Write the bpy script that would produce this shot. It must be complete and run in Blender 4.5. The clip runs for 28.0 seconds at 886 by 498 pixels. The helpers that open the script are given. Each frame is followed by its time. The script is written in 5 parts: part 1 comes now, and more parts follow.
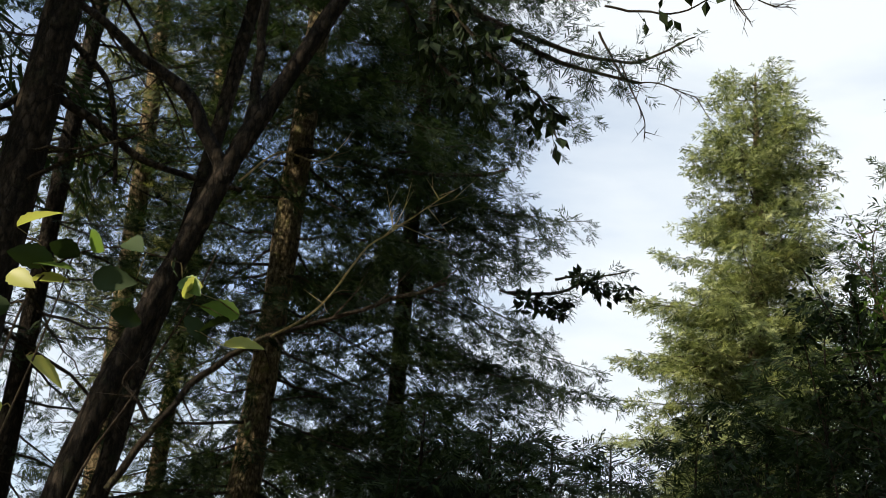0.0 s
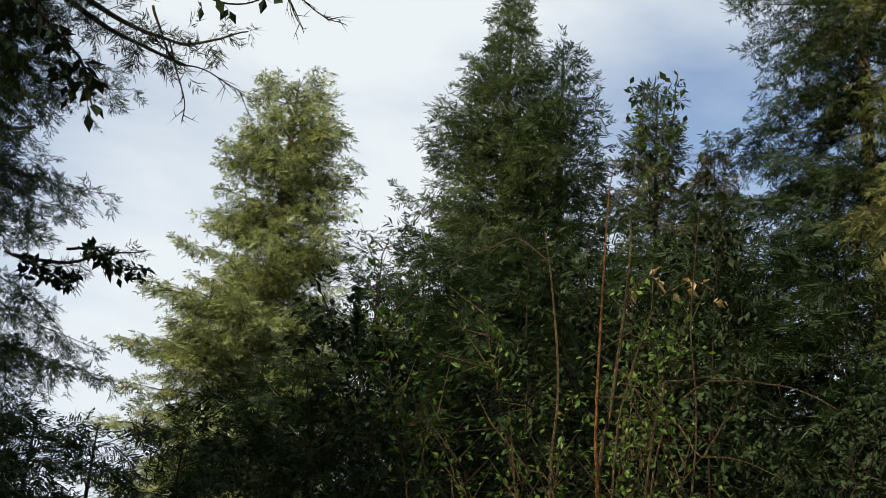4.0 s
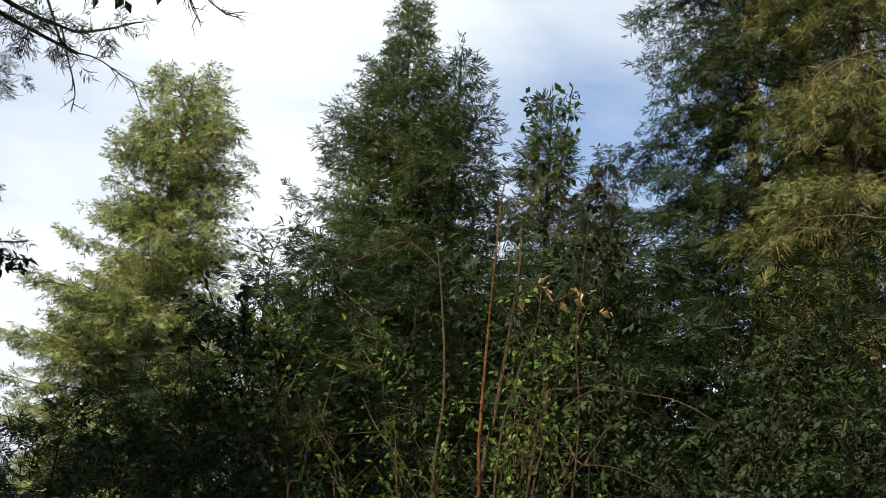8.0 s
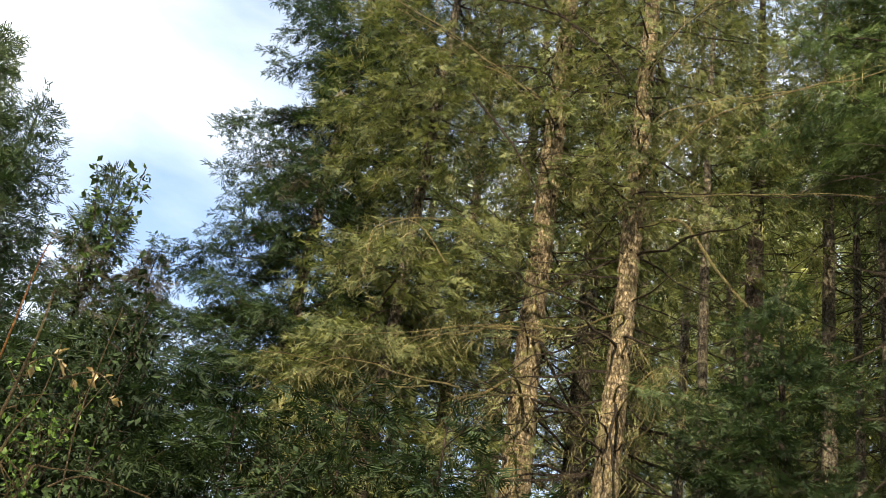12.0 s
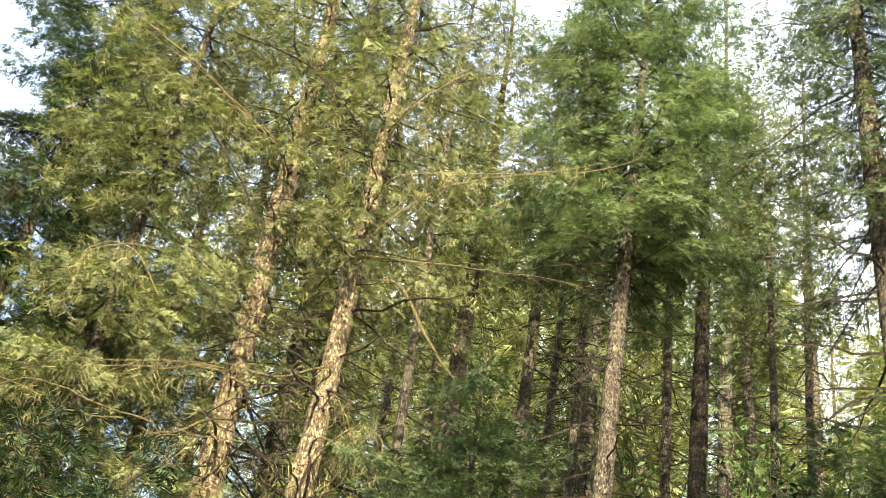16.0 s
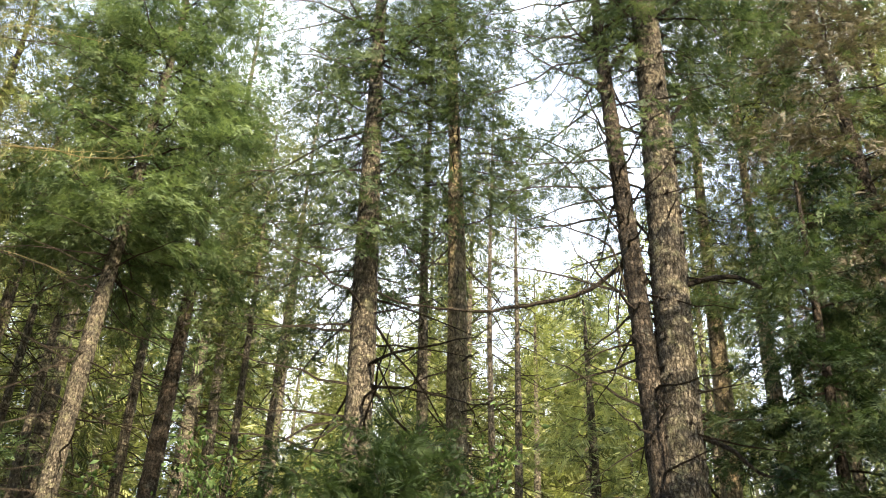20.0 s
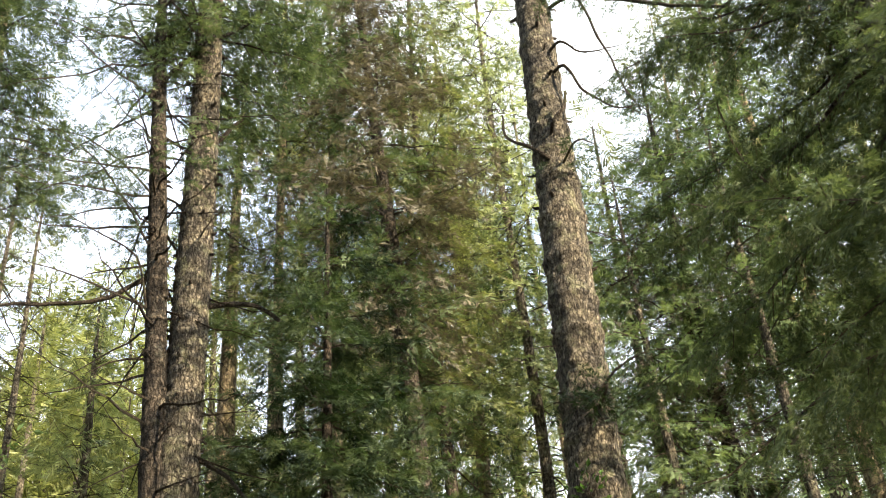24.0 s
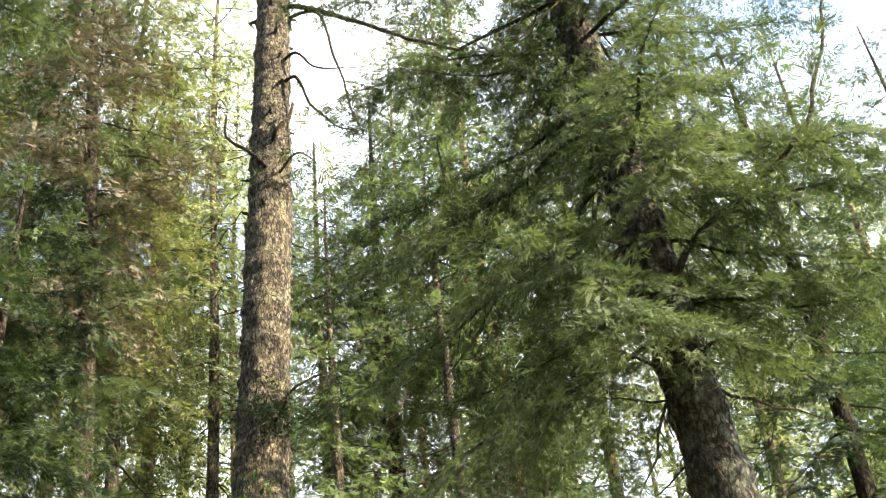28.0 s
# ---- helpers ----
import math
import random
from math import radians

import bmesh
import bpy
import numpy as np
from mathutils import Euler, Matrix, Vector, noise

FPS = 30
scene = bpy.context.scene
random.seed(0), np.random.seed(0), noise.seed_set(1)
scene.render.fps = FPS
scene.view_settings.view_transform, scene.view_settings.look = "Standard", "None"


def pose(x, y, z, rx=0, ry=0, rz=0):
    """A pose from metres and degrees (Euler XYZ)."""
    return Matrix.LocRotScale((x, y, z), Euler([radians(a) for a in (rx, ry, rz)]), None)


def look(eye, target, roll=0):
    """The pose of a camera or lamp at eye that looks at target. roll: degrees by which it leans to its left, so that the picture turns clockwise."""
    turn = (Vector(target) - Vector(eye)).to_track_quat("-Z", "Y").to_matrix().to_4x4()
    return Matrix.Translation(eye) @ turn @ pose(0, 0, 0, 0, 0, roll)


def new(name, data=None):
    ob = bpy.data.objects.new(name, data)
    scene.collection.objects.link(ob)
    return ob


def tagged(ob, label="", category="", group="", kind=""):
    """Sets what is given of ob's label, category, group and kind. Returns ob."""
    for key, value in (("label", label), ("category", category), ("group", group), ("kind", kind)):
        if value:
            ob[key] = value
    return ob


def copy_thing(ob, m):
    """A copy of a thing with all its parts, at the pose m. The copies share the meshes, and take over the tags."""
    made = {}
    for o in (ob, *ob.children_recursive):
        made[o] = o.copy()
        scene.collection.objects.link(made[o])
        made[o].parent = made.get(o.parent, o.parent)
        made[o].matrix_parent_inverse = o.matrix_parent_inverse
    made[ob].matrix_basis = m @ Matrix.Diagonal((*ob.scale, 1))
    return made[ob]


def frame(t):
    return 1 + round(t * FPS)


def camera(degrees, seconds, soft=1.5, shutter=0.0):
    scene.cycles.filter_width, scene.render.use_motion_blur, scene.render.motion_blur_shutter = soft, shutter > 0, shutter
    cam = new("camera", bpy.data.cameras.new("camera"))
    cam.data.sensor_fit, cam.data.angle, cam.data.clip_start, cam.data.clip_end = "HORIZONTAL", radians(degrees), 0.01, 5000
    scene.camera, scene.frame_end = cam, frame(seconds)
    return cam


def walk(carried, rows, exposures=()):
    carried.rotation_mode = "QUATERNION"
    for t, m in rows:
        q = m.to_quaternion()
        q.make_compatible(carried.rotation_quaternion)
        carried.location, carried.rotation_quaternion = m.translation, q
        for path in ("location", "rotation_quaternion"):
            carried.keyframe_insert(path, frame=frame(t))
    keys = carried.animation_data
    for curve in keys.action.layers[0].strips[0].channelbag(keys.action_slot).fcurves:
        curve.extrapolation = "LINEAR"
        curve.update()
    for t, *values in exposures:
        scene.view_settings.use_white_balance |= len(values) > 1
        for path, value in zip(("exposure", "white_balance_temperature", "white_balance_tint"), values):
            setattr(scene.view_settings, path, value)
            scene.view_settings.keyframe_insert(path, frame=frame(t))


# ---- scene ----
EYE = Vector((0.0, 0.0, 1.6))
# seconds, heading (clockwise from +y), pitch, roll in degrees
TURN = [
    (0.0, 12.70, 22.82, 5.19),
    (0.5, 15.16, 22.28, 5.36),
    (1.0, 18.98, 22.26, 5.11),
    (1.5, 23.19, 22.25, 5.03),
    (2.0, 27.21, 22.25, 4.98),
    (2.5, 30.13, 22.66, 5.19),
    (3.0, 32.53, 23.59, 5.18),
    (3.5, 34.38, 23.97, 5.03),
    (4.0, 35.86, 24.22, 4.91),
    (4.5, 35.99, 24.88, 4.92),
    (6.5, 35.62, 24.73, 4.34),
    (7.0, 36.20, 24.54, 4.57),
    (7.5, 38.56, 24.59, 4.67),
    (8.0, 41.19, 24.78, 4.84),
    (8.5, 43.81, 25.73, 4.93),
    (9.0, 47.41, 26.61, 5.39),
    (9.5, 50.41, 27.28, 6.52),
    (10.0, 52.99, 28.28, 7.68),
    (10.5, 55.94, 29.30, 8.11),
    (11.0, 58.53, 30.35, 8.72),
    (11.5, 61.11, 31.23, 9.33),
    (12.0, 63.25, 32.05, 9.75),
    (12.5, 65.55, 32.77, 9.67),
    (14.5, 72.74, 35.44, 9.18),
    (15.0, 74.18, 36.11, 9.36),
    (15.5, 75.45, 36.45, 9.82),
    (16.0, 77.69, 36.35, 9.56),
    (16.5, 81.16, 36.51, 8.96),
    (17.0, 84.53, 36.71, 8.76),
    (17.5, 88.05, 37.07, 8.43),
    (18.0, 90.99, 37.38, 7.85),
    (18.5, 94.32, 37.77, 6.86),
    (19.0, 97.44, 38.20, 5.75),
    (19.5, 101.58, 38.80, 4.12),
    (20.0, 105.83, 39.01, 2.39),
    (20.5, 109.96, 38.92, 0.55),
    (21.0, 114.15, 38.88, -1.25),
    (21.5, 118.05, 38.89, -2.61),
    (22.0, 121.50, 39.07, -3.63),
    (22.5, 124.57, 39.18, -4.61),
    (24.5, 135.66, 39.31, -5.72),
    (25.0, 138.68, 39.05, -5.95),
    (25.5, 141.88, 38.87, -5.99),
    (26.0, 145.26, 39.42, -6.07),
    (26.5, 148.06, 39.35, -6.34),
    (27.0, 149.11, 38.69, -6.42),
    (27.5, 149.58, 38.51, -6.71),
    (28.0, 149.83, 38.53, -7.04),
]


def heading(t, yaw, pitch, roll):
    y, p = radians(yaw), radians(pitch)
    way = Vector((math.sin(y) * math.cos(p), math.cos(y) * math.cos(p), math.sin(p)))
    return t, look(EYE, EYE + way, roll)


cam = camera(38.23, 28.0, soft=0.75, shutter=0.05)
walk(cam, [heading(*row) for row in TURN], exposures=[
    (0.0, 0.82), (0.8, 0.6), (4.0, 0.62), (7.0, 0.75), (8.0, 0.9), (9.0, 1.1), (10.0, 1.4), (11.0, 1.5), (12.5, 1.65), (14.5, 2.65), (17.0, 2.7), (19.0, 2.55), (20.0, 2.35), (22.0, 2.3), (25.0, 2.45), (28.0, 2.75)])

# ---------------------------------------------------------------- sky and sun
SUN_AZ, SUN_EL = 260.0, 30.0
world = bpy.data.worlds.new("sky")
scene.world = world
world.use_nodes = True
wt = world.node_tree
wt.nodes.clear()
sky = wt.nodes.new("ShaderNodeTexSky")
sky.sky_type = "NISHITA"
sky.sun_disc = False
sky.sun_elevation, sky.sun_rotation = radians(SUN_EL), radians(SUN_AZ)
sky.air_density, sky.dust_density, sky.ozone_density = 1.0, 0.3, 1.2
coords = wt.nodes.new("ShaderNodeTexCoord")
stretch = wt.nodes.new("ShaderNodeMapping")
stretch.inputs["Scale"].default_value = (1.2, 1.8, 4.5)
stretch.inputs["Rotation"].default_value = (0.35, 0.2, 0.5)
cloud_noise = wt.nodes.new("ShaderNodeTexNoise")
cloud_noise.inputs["Scale"].default_value = 1.1
cloud_noise.inputs["Detail"].default_value = 7
cloud_noise.inputs["Roughness"].default_value = 0.52
cloud_amount = wt.nodes.new("ShaderNodeMapRange")
cloud_amount.inputs["From Min"].default_value = 0.33
cloud_amount.inputs["From Max"].default_value = 0.6
cloud_amount.inputs["To Min"].default_value = 0.12
cloud_amount.inputs["To Max"].default_value = 1.0
cloud_mix = wt.nodes.new("ShaderNodeMix")
cloud_mix.data_type = "RGBA"
cloud_mix.inputs["B"].default_value = (4.55, 4.85, 5.05, 1)
wt_bg = wt.nodes.new("ShaderNodeBackground")
wt_bg.inputs["Strength"].default_value = 0.12
wt_out = wt.nodes.new("ShaderNodeOutputWorld")
wt.links.new(coords.outputs["Generated"], stretch.inputs["Vector"])
wt.links.new(stretch.outputs["Vector"], cloud_noise.inputs["Vector"])
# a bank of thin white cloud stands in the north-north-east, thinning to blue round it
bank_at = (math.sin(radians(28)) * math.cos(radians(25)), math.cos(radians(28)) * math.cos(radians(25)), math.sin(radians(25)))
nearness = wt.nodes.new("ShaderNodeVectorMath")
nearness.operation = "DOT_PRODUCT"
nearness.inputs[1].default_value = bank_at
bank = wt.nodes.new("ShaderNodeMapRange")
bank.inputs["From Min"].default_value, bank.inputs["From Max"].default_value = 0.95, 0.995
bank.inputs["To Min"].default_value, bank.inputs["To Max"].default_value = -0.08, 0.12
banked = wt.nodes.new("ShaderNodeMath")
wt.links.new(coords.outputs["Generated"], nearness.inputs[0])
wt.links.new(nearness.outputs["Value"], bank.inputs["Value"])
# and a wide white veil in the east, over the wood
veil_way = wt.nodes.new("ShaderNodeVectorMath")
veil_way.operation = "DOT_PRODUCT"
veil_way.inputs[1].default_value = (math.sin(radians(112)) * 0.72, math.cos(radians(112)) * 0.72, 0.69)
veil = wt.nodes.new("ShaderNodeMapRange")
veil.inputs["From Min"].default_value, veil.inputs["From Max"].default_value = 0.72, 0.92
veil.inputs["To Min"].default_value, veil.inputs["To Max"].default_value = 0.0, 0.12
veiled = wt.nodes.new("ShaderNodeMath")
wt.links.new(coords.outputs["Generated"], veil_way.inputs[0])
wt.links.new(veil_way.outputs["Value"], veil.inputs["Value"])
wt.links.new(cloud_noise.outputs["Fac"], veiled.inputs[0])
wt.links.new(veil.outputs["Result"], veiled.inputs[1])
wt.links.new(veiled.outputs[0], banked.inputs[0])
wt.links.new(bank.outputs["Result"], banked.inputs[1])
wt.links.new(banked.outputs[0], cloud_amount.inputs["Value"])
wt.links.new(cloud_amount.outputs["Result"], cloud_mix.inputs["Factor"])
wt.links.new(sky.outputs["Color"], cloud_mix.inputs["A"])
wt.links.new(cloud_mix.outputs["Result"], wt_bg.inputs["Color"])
wt.links.new(wt_bg.outputs["Background"], wt_out.inputs["Surface"])

sun_data = bpy.data.lights.new("sun", "SUN")
sun_data.energy, sun_data.angle, sun_data.color = 5.0, radians(0.6), (1.0, 0.87, 0.66)
sun = new("sun", sun_data)
sa, se = radians(SUN_AZ), radians(SUN_EL)
sun_way = Vector((math.sin(sa) * math.cos(se), math.cos(sa) * math.cos(se), math.sin(se)))
sun.matrix_world = look(sun_way * 60, (0, 0, 0))


# ---------------------------------------------------------------- materials
def material(name, rough=0.7):
    m = bpy.data.materials.new(name)
    m.use_nodes = True
    bsdf = m.node_tree.nodes["Principled BSDF"]
    bsdf.inputs["Roughness"].default_value = rough
    return m, m.node_tree, bsdf


def node(tree, kind, **inputs):
    n = tree.nodes.new(kind)
    for key, value in inputs.items():
        n.inputs[key.replace("_", " ")].default_value = value
    return n


def ramp(tree, source, stops):
    r = tree.nodes.new("ShaderNodeValToRGB")
    els = r.color_ramp.elements
    while len(els) < len(stops):
        els.new(0.5)
    for e, (at, col) in zip(els, stops):
        e.position, e.color = at, (*col, 1)
    tree.links.new(source, r.inputs["Fac"])
    return r.outputs["Color"]


def mix(tree, fac, a, b, mode="MIX"):
    m = tree.nodes.new("ShaderNodeMix")
    m.data_type, m.blend_type = "RGBA", mode
    for key, value in (("Factor", fac), ("A", a), ("B", b)):
        if isinstance(value, (int, float)):
            m.inputs[key].default_value = value
        elif isinstance(value, tuple):
            m.inputs[key].default_value = (*value, 1)
        else:
            tree.links.new(value, m.inputs[key])
    return m.outputs["Result"]


def foliage(name, dark, mid, light, glow_part=0.35, rough=0.62, needles=0):
    """Needles or leaves: colour varies from piece to piece and from clump to clump; some light passes through."""
    m, tree, bsdf = material(name, rough)
    geo = tree.nodes.new("ShaderNodeNewGeometry")
    clump = node(tree, "ShaderNodeTexNoise", Scale=1.3, Detail=3.0)
    tree.links.new(geo.outputs["Position"], clump.inputs["Vector"])
    add = tree.nodes.new("ShaderNodeMath")
    add.operation = "MULTIPLY_ADD"
    add.inputs[1].default_value = 0.75
    tree.links.new(geo.outputs["Random Per Island"], add.inputs[0])
    half = tree.nodes.new("ShaderNodeMath")
    half.operation = "MULTIPLY_ADD"
    half.inputs[1].default_value, half.inputs[2].default_value = 1.7, -0.7
    tree.links.new(clump.outputs["Fac"], half.inputs[0])
    tree.links.new(half.outputs[0], add.inputs[2])
    col = ramp(tree, add.outputs[0], [(0.1, dark), (0.5, mid), (0.95, light)])
    tree.links.new(col, bsdf.inputs["Base Color"])
    bsdf.inputs["Specular IOR Level"].default_value = 0.22
    glow = tree.nodes.new("ShaderNodeBsdfTranslucent")
    tree.links.new(mix(tree, 1.0, col, (1.05, 1.1, 0.75), "MULTIPLY"), glow.inputs["Color"])
    both = tree.nodes.new("ShaderNodeMixShader")
    both.inputs["Fac"].default_value = glow_part
    tree.links.new(bsdf.outputs["BSDF"], both.inputs[1])
    tree.links.new(glow.outputs["BSDF"], both.inputs[2])
    last = both.outputs["Shader"]
    if needles:
        # gaps between the rows of needles, slanting forward from the twig
        uv = tree.nodes.new("ShaderNodeUVMap")
        parts = tree.nodes.new("ShaderNodeSeparateXYZ")
        tree.links.new(uv.outputs["UV"], parts.inputs["Vector"])
        across = maths(tree, "ABSOLUTE", parts.outputs["Y"])
        rows = maths(tree, "MULTIPLY", maths(tree, "MULTIPLY_ADD", across, -1.35, parts.outputs["X"]), needles)
        shift = maths(tree, "MULTIPLY_ADD", geo.outputs["Random Per Island"], 1.0, rows)
        tooth = maths(tree, "PINGPONG", shift, 0.5)
        clear = tree.nodes.new("ShaderNodeBsdfTransparent")
        cut = tree.nodes.new("ShaderNodeMixShader")
        tree.links.new(maths(tree, "GREATER_THAN", tooth, 0.28), cut.inputs["Fac"])
        tree.links.new(last, cut.inputs[1])
        tree.links.new(clear.outputs["BSDF"], cut.inputs[2])
        last = cut.outputs["Shader"]
    tree.links.new(last, tree.nodes["Material Output"].inputs["Surface"])
    return m


def maths(tree, kind, a, b=None, c=None):
    n = tree.nodes.new("ShaderNodeMath")
    n.operation = kind
    for k, value in enumerate((a, b, c)):
        if value is None:
            continue
        if isinstance(value, (int, float)):
            n.inputs[k].default_value = value
        else:
            tree.links.new(value, n.inputs[k])
    return n.outputs[0]


def bark(name, dark, mid, light, moss, moss_amount=0.5, scale=1.0, bands=0.0):
    """Rough scaly bark: vertical fissures, flakes, and patches of moss or lichen."""
    m, tree, bsdf = material(name, 0.9)
    geo = tree.nodes.new("ShaderNodeNewGeometry")
    squash = node(tree, "ShaderNodeMapping", Scale=(1.0, 1.0, 0.45))
    tree.links.new(geo.outputs["Position"], squash.inputs["Vector"])
    flakes = node(tree, "ShaderNodeTexVoronoi", Scale=21.0 * scale, Randomness=1.0)
    flakes.feature = "DISTANCE_TO_EDGE"
    grain = node(tree, "ShaderNodeTexNoise", Scale=20.0 * scale, Detail=8.0, Roughness=0.7)
    broad = node(tree, "ShaderNodeTexNoise", Scale=3.1, Detail=4.0)
    patch = node(tree, "ShaderNodeTexNoise", Scale=4.2, Detail=6.0, Roughness=0.75)
    warp = tree.nodes.new("ShaderNodeVectorMath")
    warp.operation = "MULTIPLY_ADD"
    warp.inputs[1].default_value = (0.09, 0.09, 0.09)
    tree.links.new(grain.outputs["Color"], warp.inputs[0])
    tree.links.new(squash.outputs["Vector"], warp.inputs[2])
    tree.links.new(squash.outputs["Vector"], grain.inputs["Vector"])
    tree.links.new(warp.outputs["Vector"], flakes.inputs["Vector"])
    for n in (broad, patch):
        tree.links.new(geo.outputs["Position"], n.inputs["Vector"])
    base = ramp(tree, grain.outputs["Fac"], [(0.36, dark), (0.5, mid), (0.66, light)])
    tint = ramp(tree, broad.outputs["Fac"], [(0.3, (0.72, 0.7, 0.7)), (0.7, (1.2, 1.12, 1.0))])
    base = mix(tree, 1.0, base, tint, "MULTIPLY")
    crack = ramp(tree, flakes.outputs["Distance"], [(0.0, (0.35, 0.33, 0.3)), (0.16, (1.0, 1.0, 1.0))])
    base = mix(tree, 0.75, base, crack, "MULTIPLY")
    if bands:
        # rings left by the yearly growth, and dark scales along them
        tall = node(tree, "ShaderNodeMapping", Scale=(2.2, 2.2, 11.0))
        tree.links.new(geo.outputs["Position"], tall.inputs["Vector"])
        hoops = node(tree, "ShaderNodeTexNoise", Scale=1.0, Detail=5.0, Roughness=0.6)
        tree.links.new(tall.outputs["Vector"], hoops.inputs["Vector"])
        base = mix(tree, bands, base, ramp(tree, hoops.outputs["Fac"], [(0.38, (0.3, 0.27, 0.24)), (0.5, (0.9, 0.88, 0.84)), (0.62, (1.35, 1.3, 1.2))]), "MULTIPLY")
    cover = ramp(tree, patch.outputs["Fac"], [(0.62 - 0.2 * moss_amount, (0, 0, 0)), (0.75 - 0.15 * moss_amount, (1, 1, 1))])
    fac = tree.nodes.new("ShaderNodeMath")
    fac.operation = "MULTIPLY"
    fac.inputs[1].default_value = 0.8
    tree.links.new(cover, fac.inputs[0])
    base = mix(tree, fac.outputs[0], base, moss)
    tree.links.new(base, bsdf.inputs["Base Color"])
    bsdf.inputs["Specular IOR Level"].default_value = 0.15
    height = tree.nodes.new("ShaderNodeMath")
    height.operation = "MULTIPLY_ADD"
    height.inputs[1].default_value = 0.7
    tree.links.new(grain.outputs["Fac"], height.inputs[0])
    edge = node(tree, "ShaderNodeMapRange")
    edge.inputs["From Max"].default_value = 0.2
    tree.links.new(flakes.outputs["Distance"], edge.inputs["Value"])
    tree.links.new(edge.outputs["Result"], height.inputs[2])
    bump = node(tree, "ShaderNodeBump", Strength=1.0, Distance=0.035)
    rise = height.outputs[0]
    if bands:
        rise = maths(tree, "MULTIPLY_ADD", hoops.outputs["Fac"], 2.2, rise)
    tree.links.new(rise, bump.inputs["Height"])
    tree.links.new(bump.outputs["Normal"], bsdf.inputs["Normal"])
    return m


def floor_material():
    m, tree, bsdf = material("forest_litter", 0.95)
    geo = tree.nodes.new("ShaderNodeNewGeometry")
    broad = node(tree, "ShaderNodeTexNoise", Scale=0.35, Detail=6.0)
    fine = node(tree, "ShaderNodeTexNoise", Scale=18.0, Detail=6.0, Roughness=0.7)
    for n in (broad, fine):
        tree.links.new(geo.outputs["Position"], n.inputs["Vector"])
    litter = ramp(tree, fine.outputs["Fac"], [(0.3, (0.035, 0.025, 0.015)), (0.55, (0.10, 0.07, 0.04)), (0.75, (0.17, 0.13, 0.07))])
    cover = ramp(tree, broad.outputs["Fac"], [(0.42, (0, 0, 0)), (0.6, (1, 1, 1))])
    tree.links.new(mix(tree, cover, litter, (0.05, 0.075, 0.02)), bsdf.inputs["Base Color"])
    bump = node(tree, "ShaderNodeBump", Strength=0.8, Distance=0.05)
    tree.links.new(fine.outputs["Fac"], bump.inputs["Height"])
    tree.links.new(bump.outputs["Normal"], bsdf.inputs["Normal"])
    return m


# deep green with shade put into the colour on top
NEEDLE_DEEP_SHADE = foliage("needles_deep_green_shade", (0.010, 0.020, 0.008), (0.025, 0.042, 0.016), (0.055, 0.08, 0.032), needles=9)
NEEDLE_BLUE = foliage("needles_blue_green", (0.028, 0.042, 0.020), (0.063, 0.088, 0.040), (0.12, 0.148, 0.064), needles=9)
NEEDLE_FRESH = foliage("needles_fresh_green", (0.040, 0.062, 0.026), (0.086, 0.120, 0.050), (0.155, 0.195, 0.084), 0.4, needles=9)
NEEDLE_OLIVE = foliage("needles_olive", (0.042, 0.052, 0.02), (0.10, 0.115, 0.042), (0.20, 0.205, 0.075), needles=9)
NEEDLE_BROWN = foliage("needles_brown", (0.042, 0.036, 0.026), (0.092, 0.079, 0.055), (0.17, 0.146, 0.10), 0.2, needles=9)
NEEDLE_NEAR = foliage("needles_grey_green", (0.028, 0.042, 0.019), (0.062, 0.085, 0.036), (0.12, 0.145, 0.062), needles=9)
# pale green raised so that the needles themselves carry sunlight
NEEDLE_PALE_LIT = foliage("needles_pale_lit", (0.055, 0.073, 0.033), (0.205, 0.235, 0.105), (0.42, 0.45, 0.21), 0.38, needles=9)
# far needles brightened and yellowed to imitate sun on the slope
NEEDLE_FAR_LIT = foliage("needles_far_lit", (0.085, 0.095, 0.036), (0.19, 0.205, 0.075), (0.32, 0.325, 0.135), 0.4, needles=9)
LEAF_TAN = foliage("leaves_dry_tan", (0.20, 0.13, 0.06), (0.36, 0.26, 0.13), (0.52, 0.41, 0.24), 0.35, 0.7)
# dark green leaf, darkened further to stand for deep shade
LEAF_DARK_SHADE = foliage("leaves_dark_shade", (0.007, 0.013, 0.005), (0.015, 0.027, 0.009), (0.032, 0.054, 0.016), 0.12, 0.8)
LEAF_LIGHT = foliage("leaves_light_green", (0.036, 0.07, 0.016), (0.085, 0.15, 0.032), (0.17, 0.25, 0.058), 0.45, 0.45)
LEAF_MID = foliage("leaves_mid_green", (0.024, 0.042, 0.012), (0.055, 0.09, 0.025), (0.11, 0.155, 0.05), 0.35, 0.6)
# sunlight on the sapling's leaves, put into their yellow-green
LEAF_SUNLIT = foliage("leaves_sunlit", (0.16, 0.19, 0.04), (0.30, 0.33, 0.08), (0.45, 0.45, 0.14), 0.45, 0.45)
STRAND = foliage("lichen_strands", (0.07, 0.065, 0.03), (0.145, 0.13, 0.055), (0.25, 0.22, 0.095), 0.25, 0.8)
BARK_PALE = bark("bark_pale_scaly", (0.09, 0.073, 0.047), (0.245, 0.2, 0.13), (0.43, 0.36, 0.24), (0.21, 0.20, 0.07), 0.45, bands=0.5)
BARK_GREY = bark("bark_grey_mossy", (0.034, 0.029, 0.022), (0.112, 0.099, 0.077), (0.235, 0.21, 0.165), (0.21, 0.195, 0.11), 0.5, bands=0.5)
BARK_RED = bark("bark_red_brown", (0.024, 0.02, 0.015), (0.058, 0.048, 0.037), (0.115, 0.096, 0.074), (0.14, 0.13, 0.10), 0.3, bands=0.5)
